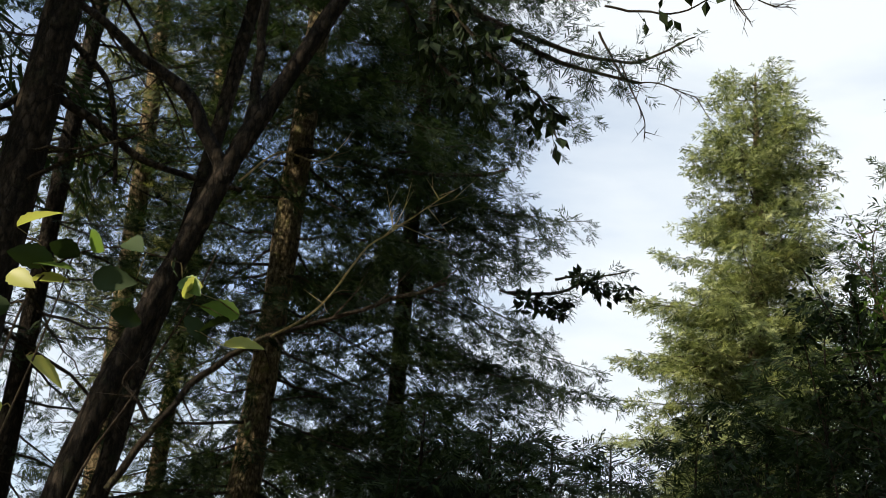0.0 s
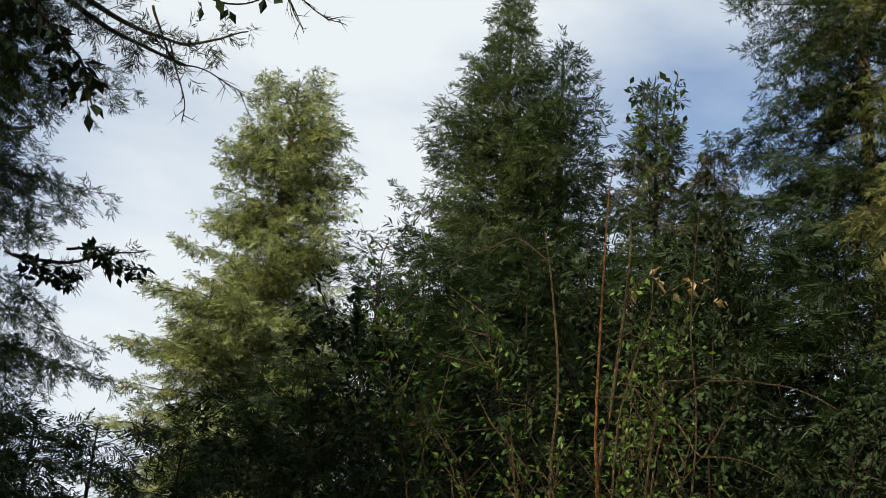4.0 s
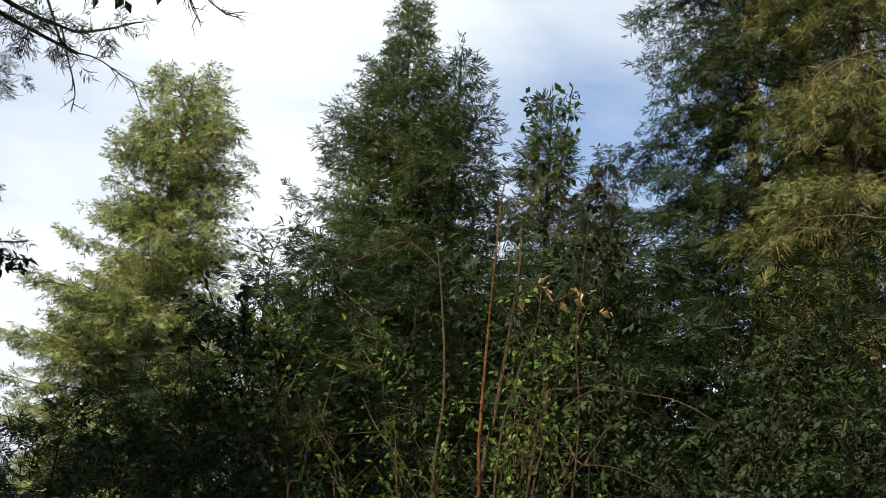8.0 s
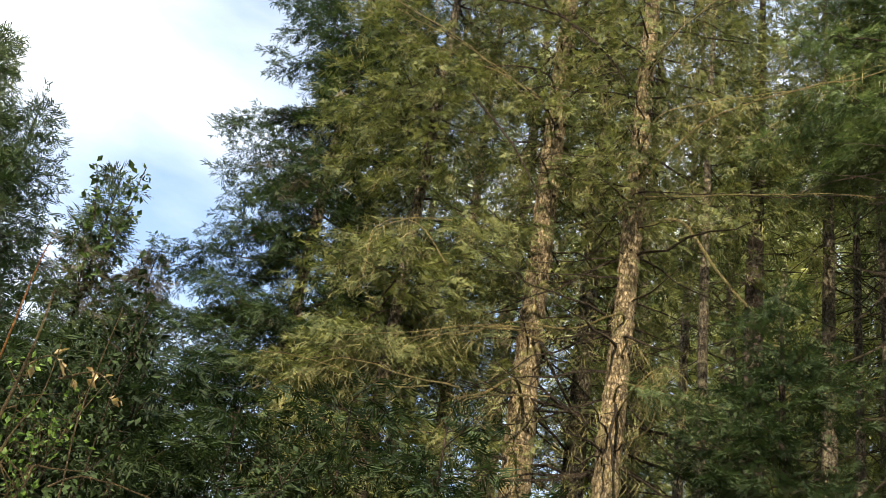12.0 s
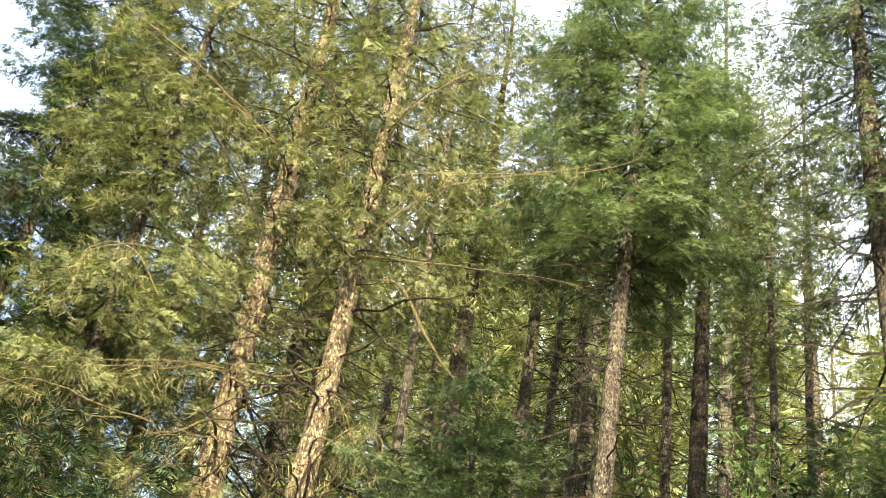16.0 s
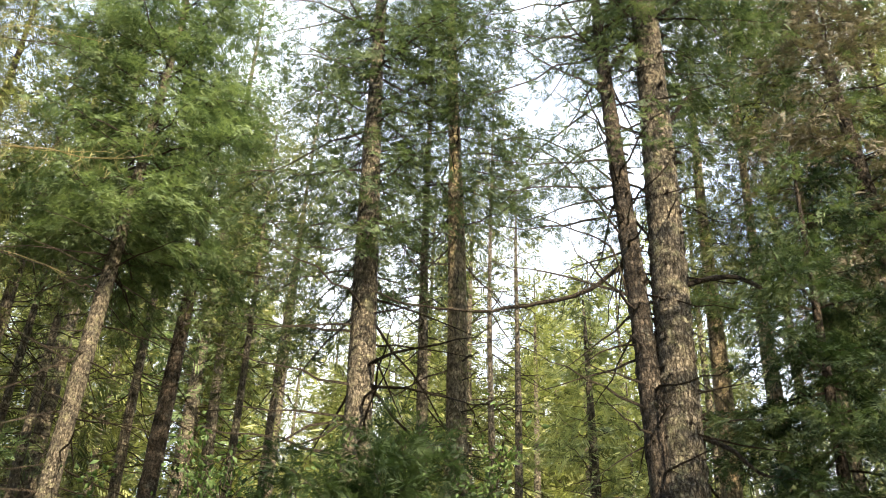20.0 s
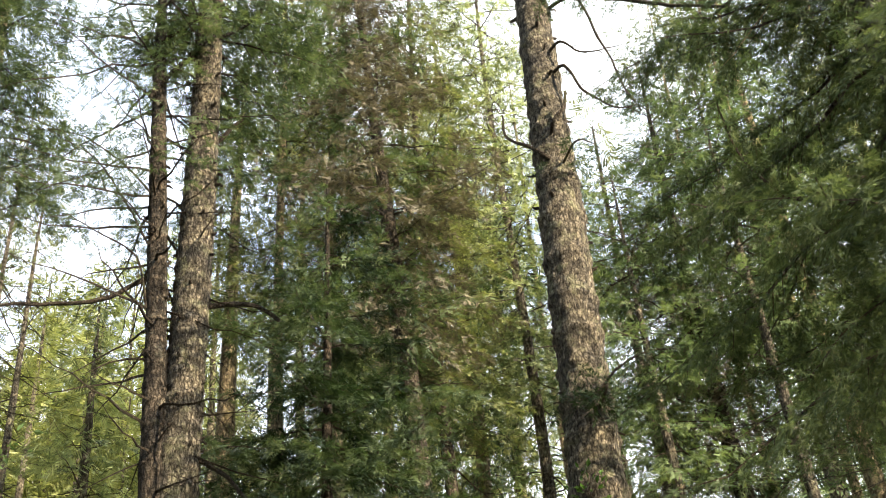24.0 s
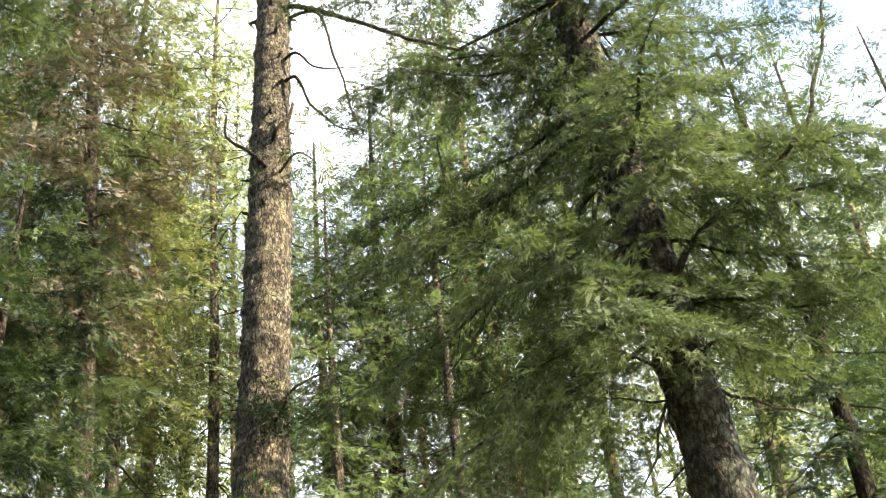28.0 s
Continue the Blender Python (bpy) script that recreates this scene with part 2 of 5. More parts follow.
# dark bark, lowered further to carry the shade on these trunks
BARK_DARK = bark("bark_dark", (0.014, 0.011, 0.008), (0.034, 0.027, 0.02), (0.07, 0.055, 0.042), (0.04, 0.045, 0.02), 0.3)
BARK_LICHEN = bark("bark_lichen_grey", (0.026, 0.024, 0.018), (0.07, 0.066, 0.052), (0.14, 0.135, 0.11), (0.22, 0.23, 0.185), 0.6)
TWIG_DARK = bark("twig_dark", (0.03, 0.024, 0.018), (0.07, 0.055, 0.04), (0.13, 0.105, 0.075), (0.12, 0.12, 0.05), 0.3, 3.0)
TWIG_PALE = bark("twig_pale_lichen", (0.13, 0.11, 0.05), (0.25, 0.21, 0.10), (0.40, 0.34, 0.18), (0.26, 0.25, 0.08), 0.6, 3.0)
STEM_ORANGE = bark("stem_orange", (0.12, 0.05, 0.02), (0.25, 0.12, 0.04), (0.38, 0.21, 0.08), (0.30, 0.24, 0.10), 0.3, 3.0)
STEM_PALE = bark("stem_pale_tan", (0.07, 0.055, 0.03), (0.15, 0.118, 0.066), (0.25, 0.20, 0.12), (0.16, 0.15, 0.06), 0.4, 3.0)
LITTER = floor_material()


# ---------------------------------------------------------------- geometry helpers
rng = np.random.default_rng(11)
rng_twigs = np.random.default_rng(29)


def ground(x, y):
    """Height of the hillside, which climbs towards heading 100."""
    s = x * math.sin(radians(100)) + y * math.cos(radians(100)) - 3.0
    climb = np.log1p(np.exp(np.clip(s, -40, 40))) if abs(s) < 40 else max(s, 0.0)
    r, az = math.hypot(x, y), math.degrees(math.atan2(x, y)) % 360
    # unseen rise round heading 312, added to block low skylight
    bank = max(0.0, 1 - abs(az - 312) / 28)
    k = min(max((r - 13) / 30, 0), 1)
    return 34.0 * min(bank * 1.6, 1) * k * k * (3 - 2 * k) + 60.0 * (1 - math.exp(-0.36 * climb / 60.0)) + 0.25 * math.sin(0.31 * x + 1) * math.cos(0.27 * y) - 0.12


def polar(az, el, d):
    """A point by heading, elevation (degrees) and level distance from the eye."""
    a = radians(az)
    return np.array([d * math.sin(a), d * math.cos(a), EYE.z + d * math.tan(radians(el))])


def unit(v):
    return v / np.maximum(np.linalg.norm(v, axis=-1, keepdims=True), 1e-9)


def vnoise(p):
    """Smooth noise in -1..1 at points p."""
    i = np.floor(p)
    f = p - i
    f = f * f * (3 - 2 * f)
    out = 0
    for dx in (0, 1):
        for dy in (0, 1):
            for dz in (0, 1):
                h = np.sin((i[:, 0] + dx) * 127.1 + (i[:, 1] + dy) * 311.7 + (i[:, 2] + dz) * 74.7) * 43758.5453
                w = (f[:, 0] if dx else 1 - f[:, 0]) * (f[:, 1] if dy else 1 - f[:, 1]) * (f[:, 2] if dz else 1 - f[:, 2])
                out = out + w * (h - np.floor(h))
    return out * 2 - 1


class Geo:
    """Collects vertices and faces (triangles and quads) and makes them one mesh."""

    def __init__(self):
        self.v, self.t, self.q, self.n, self.uv = [], [], [], 0, []

    def add(self, v, faces):
        v, faces = np.asarray(v, float).reshape(-1, 3), np.asarray(faces, int)
        self.v.append(v)
        (self.t if faces.shape[1] == 3 else self.q).append(faces + self.n)
        self.n += len(v)

    def mesh(self, name, mat, smooth=False):
        me = bpy.data.meshes.new(name)
        v = np.concatenate(self.v)
        t = np.concatenate(self.t) if self.t else np.zeros((0, 3), int)
        q = np.concatenate(self.q) if self.q else np.zeros((0, 4), int)
        loops = np.concatenate([t.ravel(), q.ravel()])
        starts = np.concatenate([np.arange(len(t)) * 3, len(t) * 3 + np.arange(len(q)) * 4])
        me.vertices.add(len(v))
        me.vertices.foreach_set("co", v.astype(np.float32).ravel())
        me.loops.add(len(loops))
        me.loops.foreach_set("vertex_index", loops.astype(np.int32))
        me.polygons.add(len(starts))
        me.polygons.foreach_set("loop_start", starts.astype(np.int32))
        if smooth:
            me.polygons.foreach_set("use_smooth", np.ones(len(starts), bool))
        me.update(calc_edges=True)
        if self.uv:
            layer = me.uv_layers.new(name="along_across")
            layer.data.foreach_set("uv", np.concatenate(self.uv).astype(np.float32).ravel())
        me.materials.append(mat)
        return me


def part(name, geo, mat, parent, label="", smooth=False, origin=None):
    if origin is not None:
        geo.v = [v - origin for v in geo.v]
    ob = new(name, geo.mesh(name, mat, smooth))
    ob.parent = parent
    if label:
        ob["label"] = label
    return ob


def stuff(name, geo, mat, parent, label=""):
    return tagged(part(name, geo, mat, parent, label), kind="stuff")


def tube(geo, pts, radii, sides=6, cap=True):
    pts, radii = np.asarray(pts, float), np.asarray(radii, float)
    n = len(pts)
    tan = unit(np.gradient(pts, axis=0))
    ref = np.array([0.0, 0.0, 1.0]) if abs(tan[:, 2]).max() < 0.9 else np.array([1.0, 0.13, 0.0])
    a = unit(np.cross(tan, ref))
    b = np.cross(tan, a)
    ang = np.arange(sides) * 2 * math.pi / sides
    ring = a[:, None] * np.cos(ang)[None, :, None] + b[:, None] * np.sin(ang)[None, :, None]
    v = pts[:, None] + ring * radii[:, None, None]
    i, j = np.meshgrid(np.arange(n - 1), np.arange(sides), indexing="ij")
    k = (j + 1) % sides
    geo.add(v, np.stack([i * sides + j, i * sides + k, (i + 1) * sides + k, (i + 1) * sides + j], -1).reshape(-1, 4))
    if cap:
        for end in (0, n - 1):
            m = len(geo.v[-1])
            geo.add(np.concatenate([v[end], pts[end:end + 1]]), np.stack([np.arange(sides), (np.arange(sides) + 1) % sides, np.full(sides, sides)], -1))


def slips(geo, p, q, r):
    """Many thin flat twigs from p to q, each one slim triangle."""
    side = unit(np.cross(q - p, np.array([0.31, 0.17, 0.93]))) * np.asarray(r, float).reshape(-1, 1)
    v = np.stack([p - side, p + side, q], 1)
    geo.add(v, np.arange(len(p) * 3).reshape(-1, 3))


def sticks(geo, p, q, r):
    """Many thin three-sided tapered sticks from p to q."""
    d = unit(q - p)
    a = unit(np.cross(d, np.array([0.31, 0.17, 0.93])))
    b = np.cross(d, a)
    ang = np.array([0, 2.09, 4.19])
    ring = a[:, None] * np.cos(ang)[None, :, None] + b[:, None] * np.sin(ang)[None, :, None]
    r = np.broadcast_to(np.asarray(r, float), (len(p),))
    v = np.concatenate([p[:, None] + ring * r[:, None, None], q[:, None]], 1)
    base = np.arange(len(p))[:, None, None] * 4
    f = base + np.array([[0, 1, 3], [1, 2, 3], [2, 0, 3]])[None]
    geo.add(v, f.reshape(-1, 3))


def spray(shoots, reach, width, seed):
    """A twig set with short needled shoots by turns on both sides and one at its end, as slim triangles in (along, across, above)."""
    r = np.random.default_rng(seed)
    tri = []
    for k in range(shoots):
        last = k == shoots - 1
        u = 0.5 if last else (k + 0.6 * r.random()) / shoots * 0.8
        sign = 1 if k % 2 else -1
        ln = reach * (1.2 - 0.45 * u) * r.uniform(0.75, 1.25)
        slant = r.normal() * 0.1 if last else r.uniform(0.35, 0.85)
        way = np.array([math.cos(slant), sign * math.sin(slant), r.uniform(-0.4, 0.3)])
        across = np.array([-way[1], way[0], r.uniform(-0.7, 0.7)]) * width * r.uniform(0.75, 1.15)
        a = np.array([u, sign * width * 0.15, 0.0])
        tri.append([tuple(a - across * 0.45), tuple(a + way * ln * r.uniform(0.2, 0.45) + across * 0.55), tuple(a + way * ln)])
    return np.array(tri)


SPRAYS = [spray(8, 0.5, 0.16, s) for s in (1, 2, 3)]
SPRAYS_CORE = [spray(4, 0.62, 0.38, s) for s in (7, 8, 9)]
SPRAYS_FAR = [spray(6, 0.56, 0.20, s) for s in (4, 5, 6)]
SPRAYS_FAR_CORE = [spray(3, 0.68, 0.46, s) for s in (10, 11, 12)]
STRANDS = np.array([[(0, -.005, 0), (0, .005, 0), (1, .02, -.12)], [(.25, -.005, 0), (.28, .005, 0), (.55, .3, -.35)], [(.45, -.005, 0), (.48, .005, 0), (.8, -.26, -.4)],
                    [(.6, -.005, 0), (.63, .005, 0), (.9, .2, -.45)], [(.75, -.005, 0), (.78, .005, 0), (1.0, -.15, -.5)]])
LEAF = np.array([[(0, 0, 0), (.45, -.27, .05), (.5, 0, -.03)], [(.5, 0, -.03), (.45, -.27, .05), (1, 0, -.08)], [(0, 0, 0), (.5, 0, -.03), (.45, .27, .05)], [(.5, 0, -.03), (1, 0, -.08), (.45, .27, .05)]])


def scatter(geo, form, p, d, up, length):
    """Lay the triangles of a form at points p, along d, with scale length."""
    if not len(p):
        return
    d = unit(d)
    side = unit(np.cross(up, d))
    nrm = np.cross(d, side)
    f = form.reshape(-1, 3)
    v = p[:, None] + length[:, None, None] * (f[None, :, :1] * d[:, None] + f[None, :, 1:2] * side[:, None] + f[None, :, 2:] * nrm[:, None])
    geo.add(v, np.arange(len(p) * len(f)).reshape(-1, 3))
    coarse = 0.5 if any(form is x for x in SPRAYS_FAR + SPRAYS_FAR_CORE) else 1.0
    geo.uv.append(np.tile(f[:, :2] * coarse, (len(p), 1)))


def trunk_geo(axis, h0, h1, radius, step, sides, rough, whorl=0.55, swell=0.06, band=(0, 99)):
    """A tapered trunk with whorl rings and rough bark relief. axis(h): centre at height h."""
    h = np.array([x for x in np.arange(h0, h1, step) if band[0] <= x <= band[1] or round((x - h0) / step) % 6 == 0])
    pts = np.array([axis(x) for x in h])
    r = np.array([radius(x) for x in h])
    ring = 1 + swell * np.exp(-(((h + 0.13 * np.sin(h * 1.7)) % whorl - whorl / 2) / 0.07) ** 2)
    ang = np.arange(sides) * 2 * math.pi / sides
    circ = np.stack([np.cos(ang), np.sin(ang), 0 * ang], -1)
    v = pts[:, None] + circ[None] * (r * ring)[:, None, None]
    flat = v.reshape(-1, 3)
    n1 = vnoise(flat * np.array([9, 9, 4.0]))
    n2 = vnoise(flat * np.array([26, 26, 17.0]))
    n3 = vnoise(flat * np.array([2.0, 2.0, 0.8]))
    out = np.repeat(circ[None], len(h), 0).reshape(-1, 3)
    rr = np.repeat(r, sides)[:, None]
    flat = flat + out * rr * (0.07 * n3[:, None] + rough * (0.6 * n1 + 0.5 * n2)[:, None])
    geo = Geo()
    i, j = np.meshgrid(np.arange(len(h) - 1), np.arange(sides), indexing="ij")
    k = (j + 1) % sides
    geo.add(flat, np.stack([i * sides + j, i * sides + k, (i + 1) * sides + k, (i + 1) * sides + j], -1).reshape(-1, 4))
    return geo


def profile(points):
    xs, ys = zip(*points)
    return lambda h: float(np.interp(h, xs, ys))


AXES = {}


def conifer(name, label, at, height, girth, crown, needles, wood, twig_wood=None, lean=(0.0, 0.0), whorl=0.5, per_whorl=4, twig=0.25, fill=1.0, droop=0.25, rise=0.25,
            dead=(2.0, 0.0), dead_len=1.2, strands=0.0, second=None, second_part=0.0, keep=None, relief=0.05, fine=False, group="forest trees", branches=True, base_z=None, spread=0.42, band=(0.0, 99.0), rings=0.55, forms=SPRAYS, gaps=-0.48):
    """A conifer. at: (x, y) of its foot; crown: (height, radius) profile of the live branches; dead: from which height and how thickly bare branches stand.
    keep(phi, h): share of branches to keep on the side phi at height h."""
    x, y = at
    z0 = ground(x, y) if base_z is None else base_z
    foot = np.array([x, y, z0])
    tree = new(name)
    tree.location = foot
    tagged(tree, label, "tree", group)
    sway, ph = 0.03 + 0.04 * rng.random(), rng.random() * 6

    def axis(h):
        return np.array([lean[0] * h + sway * math.sin(h * 0.35 + ph), lean[1] * h + sway * math.cos(h * 0.31 + ph), h])

    AXES[tree.name] = lambda h: foot + axis(h)

    def radius(h):
        return girth / 2 * (max(1 - h / height, 0) ** 0.8 * 0.97 + 0.35 * math.exp(-h / 0.5)) + 0.006

    geo = trunk_geo(axis, -0.3, height, radius, 0.045 if fine else 0.28, 40 if fine else 12, relief, swell=0.11 if fine else 0.05, band=band, whorl=rings)
    part("trunk", geo, wood, tree, smooth=True)
    reach = profile(crown)
    low = crown[0][0]
    twig_wood = twig_wood or TWIG_DARK
    P2, D2, L2, N2, live2 = [], [], [], [], []
    woods = Geo()
    joined = Geo()
    h = dead[0] if dead[1] > 0 else low
    while h < height - 0.15:
        alive = h >= low
        n = per_whorl if alive else rng.poisson(per_whorl * dead[1])
        turn0 = rng.random() * 6.283
        for b in range(n):
            hh = h + rng.normal() * 0.12
            phi = turn0 + b * 6.283 / max(n, 1) + rng.normal() * 0.3
            if alive and keep and rng.random() > keep(math.degrees(phi) % 360, hh):
                continue
            length = (reach(hh) * rng.uniform(0.6, 1.15)) if alive else dead_len * rng.uniform(0.4, 1.2)
            if length < 0.12:
                continue
            top = max(0.0, (hh - low) / max(height - low, 0.1)) if alive else 0
            slope = -droop + (rise + droop) * top ** 1.3 + rng.normal() * 0.1 if alive else rng.normal(-0.25, 0.25)
            out = np.array([math.cos(phi), math.sin(phi), 0.0])
            s = np.linspace(0, 1, 8)
            bend = rng.normal() * 0.12
            side = np.array([-out[1], out[0], 0])
            zline = slope * s - 0.22 * droop * 2 * s ** 2 + 0.30 * droop * s ** 3.5
            path = axis(hh) + length * (s[:, None] * out + bend * (s ** 2)[:, None] * side + zline[:, None] * np.array([0, 0, 1])) + rng.normal(size=(8, 3)) * 0.012 * length
            path[0] = axis(hh)
            r0 = (0.006 + 0.0065 * length) * (1 if alive else 1.25) * (1 + girth * 0.3)
            g = Geo()
            tube(g, path, r0 * (1 - 0.85 * s), 3, cap=False)
            if branches:
                part("branch", g, twig_wood, tree, smooth=True)
            else:
                joined.add(g.v[0], g.q[0])
            # side branchlets
            seen = band[0] - 1.0 <= hh <= band[1] + 1.0
            sp = twig * (0.62 if alive else 1.5) / max(fill, 0.2) ** 0.5 * (1 if seen else 2.8)
            cnt = max(2, int(length * 0.9 / sp))
            u = 0.10 + 0.90 * (np.arange(cnt) + rng.random(cnt) * 0.7) / cnt
            seg = np.minimum((u * 7).astype(int), 6)
            f = (u * 7 - seg)[:, None]
            p = path[seg] * (1 - f) + path[seg + 1] * f
            tan = unit(path[seg + 1] - path[seg])
            sd = unit(np.cross(tan, np.array([0, 0, 1.0])))
            sign = np.where(np.arange(cnt) % 2, 1.0, -1.0)[:, None]
            d = unit(tan * rng.uniform(0.5, 0.9, (cnt, 1)) + sd * sign * rng.uniform(0.6, 1.0, (cnt, 1)) + np.array([0, 0, -0.15 - droop * 0.6]) + rng.normal(size=(cnt, 3)) * 0.16)
            ln = spread * length * (1 - u) ** 0.8 * rng.uniform(0.6, 1.15, cnt) + twig * (0.7 if alive else 0.4)
            P2.append(p), D2.append(d), L2.append(ln), live2.append(np.full(cnt, alive))
            N2.append(unit(np.cross(sd * sign, tan) * sign + rng.normal(size=(cnt, 3)) * 0.25))
        h += whorl * rng.uniform(0.7, 1.3)
    if not P2:
        return tree
    P2, D2, L2, N2, live2 = map(np.concatenate, (P2, D2, L2, N2, live2))
    bow = np.array([0, 0, -1.0]) * (L2 * 0.18)[:, None]
    mid = P2 + D2 * (L2 * 0.55)[:, None] + bow * 0.3
    end = P2 + D2 * L2[:, None] + bow
    rad = 0.003 + 0.005 * L2 + twig * 0.004
    slips(woods, P2[live2], mid[live2], rad[live2])
    sticks(woods, P2[~live2], mid[~live2], rad[~live2])
    sticks(woods, mid[~live2], end[~live2], rad[~live2] * 0.5)
    if not branches:
        for v, q in rebased(joined):
            woods.add(v, q)
    stuff("twig_mass", woods, twig_wood, tree)
    # needled twigs on the live branchlets
    P, D, L, N = P2[live2], D2[live2], L2[live2], N2[live2]
    if len(P):
        cnt = np.maximum(2, (L / (twig * 0.27) * fill).astype(int))
        idx = np.repeat(np.arange(len(P)), cnt)
        k = np.concatenate([np.arange(c) for c in cnt])
        u = (k + rng.random(len(k))) / cnt[idx]
        d = D[idx]
        side = unit(np.cross(N[idx], d)) * np.where(k % 2, 1.0, -1.0)[:, None]
        p = P[idx] + d * (L[idx] * u)[:, None] + np.array([0, 0, -1.0]) * (L[idx] * 0.18 * u ** 2)[:, None]
        td = unit(d * 0.65 + side * rng.uniform(0.4, 1.0, (len(k), 1)) + np.array([0, 0, -0.1 - 0.2 * droop]) + rng.normal(size=(len(k), 3)) * 0.28)
        tip = k == cnt[idx] - 1
        td[tip] = d[tip]
        # foliage gathers in clumps with gaps between
        stay = vnoise((p + foot) * np.array([0.55, 0.55, 0.85]) / (twig + 0.12) ** 0.7) + rng.normal(size=len(k)) * 0.12 > gaps
        p, td, k, idx, u = p[stay], td[stay], k[stay], idx[stay], u[stay]
        core = u < 0.5
        ln = twig * rng.uniform(0.55, 1.1, len(k))
        nr = N[idx] + rng.normal(size=(len(k), 3)) * 0.35
        kind = rng.integers(0, 3, len(k))
        clump = vnoise((p + foot) * 0.9 + 7.3)
        other = (clump + rng.normal(size=len(k)) * 0.25) > 1 - 2 * second_part if second else np.zeros(len(k), bool)
        for mask, mat, nm in ((~other, needles, "foliage"), (other, second, "dry_foliage")):
            if mask.any():
                g = Geo()
                for c in range(3):
                    m = mask & (kind == c)
                    for deep, form in ((core, (SPRAYS_FAR_CORE if forms is SPRAYS_FAR else SPRAYS_CORE)[c]), (~core, forms[c])):
                        scatter(g, form, p[m & deep], td[m & deep], nr[m & deep], ln[m & deep])
                if g.n:
                    stuff(nm, g, mat, tree)
    if strands > 0:
        m = rng.random(len(P2)) < strands
        cnt = np.maximum(1, (L2[m] / 0.16).astype(int))
        idx = np.repeat(np.nonzero(m)[0], cnt)
        u = rng.random(len(idx))
        p = P2[idx] + D2[idx] * (L2[idx] * u)[:, None] + np.array([0, 0, -1.0]) * (L2[idx] * 0.18 * u ** 2)[:, None]
        td = unit(D2[idx] * 0.7 + rng.normal(size=(len(idx), 3)) * 0.4 + np.array([0, 0, -0.55]))
        g = Geo()
        scatter(g, STRANDS, p, td, N2[idx], rng.uniform(0.2, 0.45, len(idx)))
        stuff("hanging_lichen", g, STRAND, tree, "dry yellowish hanging lichen")
    return tree


def rebased(geo):
    """The pieces of a Geo with faces counted from their own first vertex."""
    start = 0
    for v, q in zip(geo.v, geo.q):
        yield v, q - start
        start += len(v)


def limb(tree, points, r0, r1=0.005, mat=None, name="limb", sides=7, bare=True):
    """A notable branch through points (world)."""
    pts = np.array(points, float)
    if name in ("trunk", "stem"):
        pts = np.concatenate([[np.array(tree.location) + np.array([0.05 * math.sin(9 * r0 * 100), 0.05 * math.cos(5 * r0 * 100), -0.1])], pts])
    if tree.name in AXES:
        root = AXES[tree.name](pts[0][2] - tree.location[2] - 0.05)
        if np.linalg.norm(root - pts[0]) < 1.2:
            pts = np.concatenate([[root], pts])
    n = len(pts)
    t = np.linspace(0, n - 1, n * 5)
    s = np.minimum(t.astype(int), n - 2)
    f = (t - s)[:, None]
    p0, p1, p2, p3 = pts[np.maximum(s - 1, 0)], pts[s], pts[s + 1], pts[np.minimum(s + 2, n - 1)]
    path = 0.5 * (2 * p1 + (p2 - p0) * f + (2 * p0 - 5 * p1 + 4 * p2 - p3) * f ** 2 + (3 * p1 - p0 - 3 * p2 + p3) * f ** 3)
    w = np.linspace(0, 1, len(path))
    path = path + vnoise(path * 5)[:, None] * 0.15 * r0 * np.array([1, 0.7, 1])
    if name == "limb":
        path = path + 0.05 * w[:, None] * np.stack([vnoise(path * 2.3 + k) for k in (1.7, 5.1, 9.4)], -1) + 0.012 * np.stack([vnoise(path * 9 + k) for k in (2.7, 6.1, 8.4)], -1)
    g = Geo()
    tube(g, path - np.array(tree.location), (r0 + (r1 - r0) * w) * (1 + 0.12 * vnoise(path * 9)), sides)
    made = part(name, g, mat or TWIG_DARK, tree, smooth=True)
    if name == "limb" and bare and r0 < 0.055:
        # broken side twigs along the outer part
        length = float(np.linalg.norm(np.diff(path, axis=0), axis=1).sum())
        c = int(6 + 7 * length)
        k = rng_twigs.integers(len(path) // 4, len(path) - 1, c)
        along = unit(path[k + 1] - path[k])
        way = unit(along * 0.7 + rng_twigs.normal(size=(c, 3)) * 0.75 + np.array([0, 0, -0.15]))
        ln = rng_twigs.uniform(0.08, 0.42, c) * min(1.0, 0.35 + 0.3 * length)
        p = path[k] - np.array(tree.location)
        mid = p + way * ln[:, None]
        tw = Geo()
        sticks(tw, p, mid, 0.003 + 0.012 * ln * (1 if r0 > 0.012 else 0.4))
        off = unit(way + rng_twigs.normal(size=(c, 3)) * 0.6)
        sticks(tw, p + way * (ln * 0.5)[:, None], p + way * (ln * 0.5)[:, None] + off * (ln * 0.7)[:, None], 0.002 + 0.004 * ln)
        stuff("twig_mass", tw, mat or TWIG_DARK, tree)
    return made, path


def sweep(d, *sights):
    """Points by heading and elevation, all at one level distance."""
    return [polar(az, el, d) for az, el in sights]


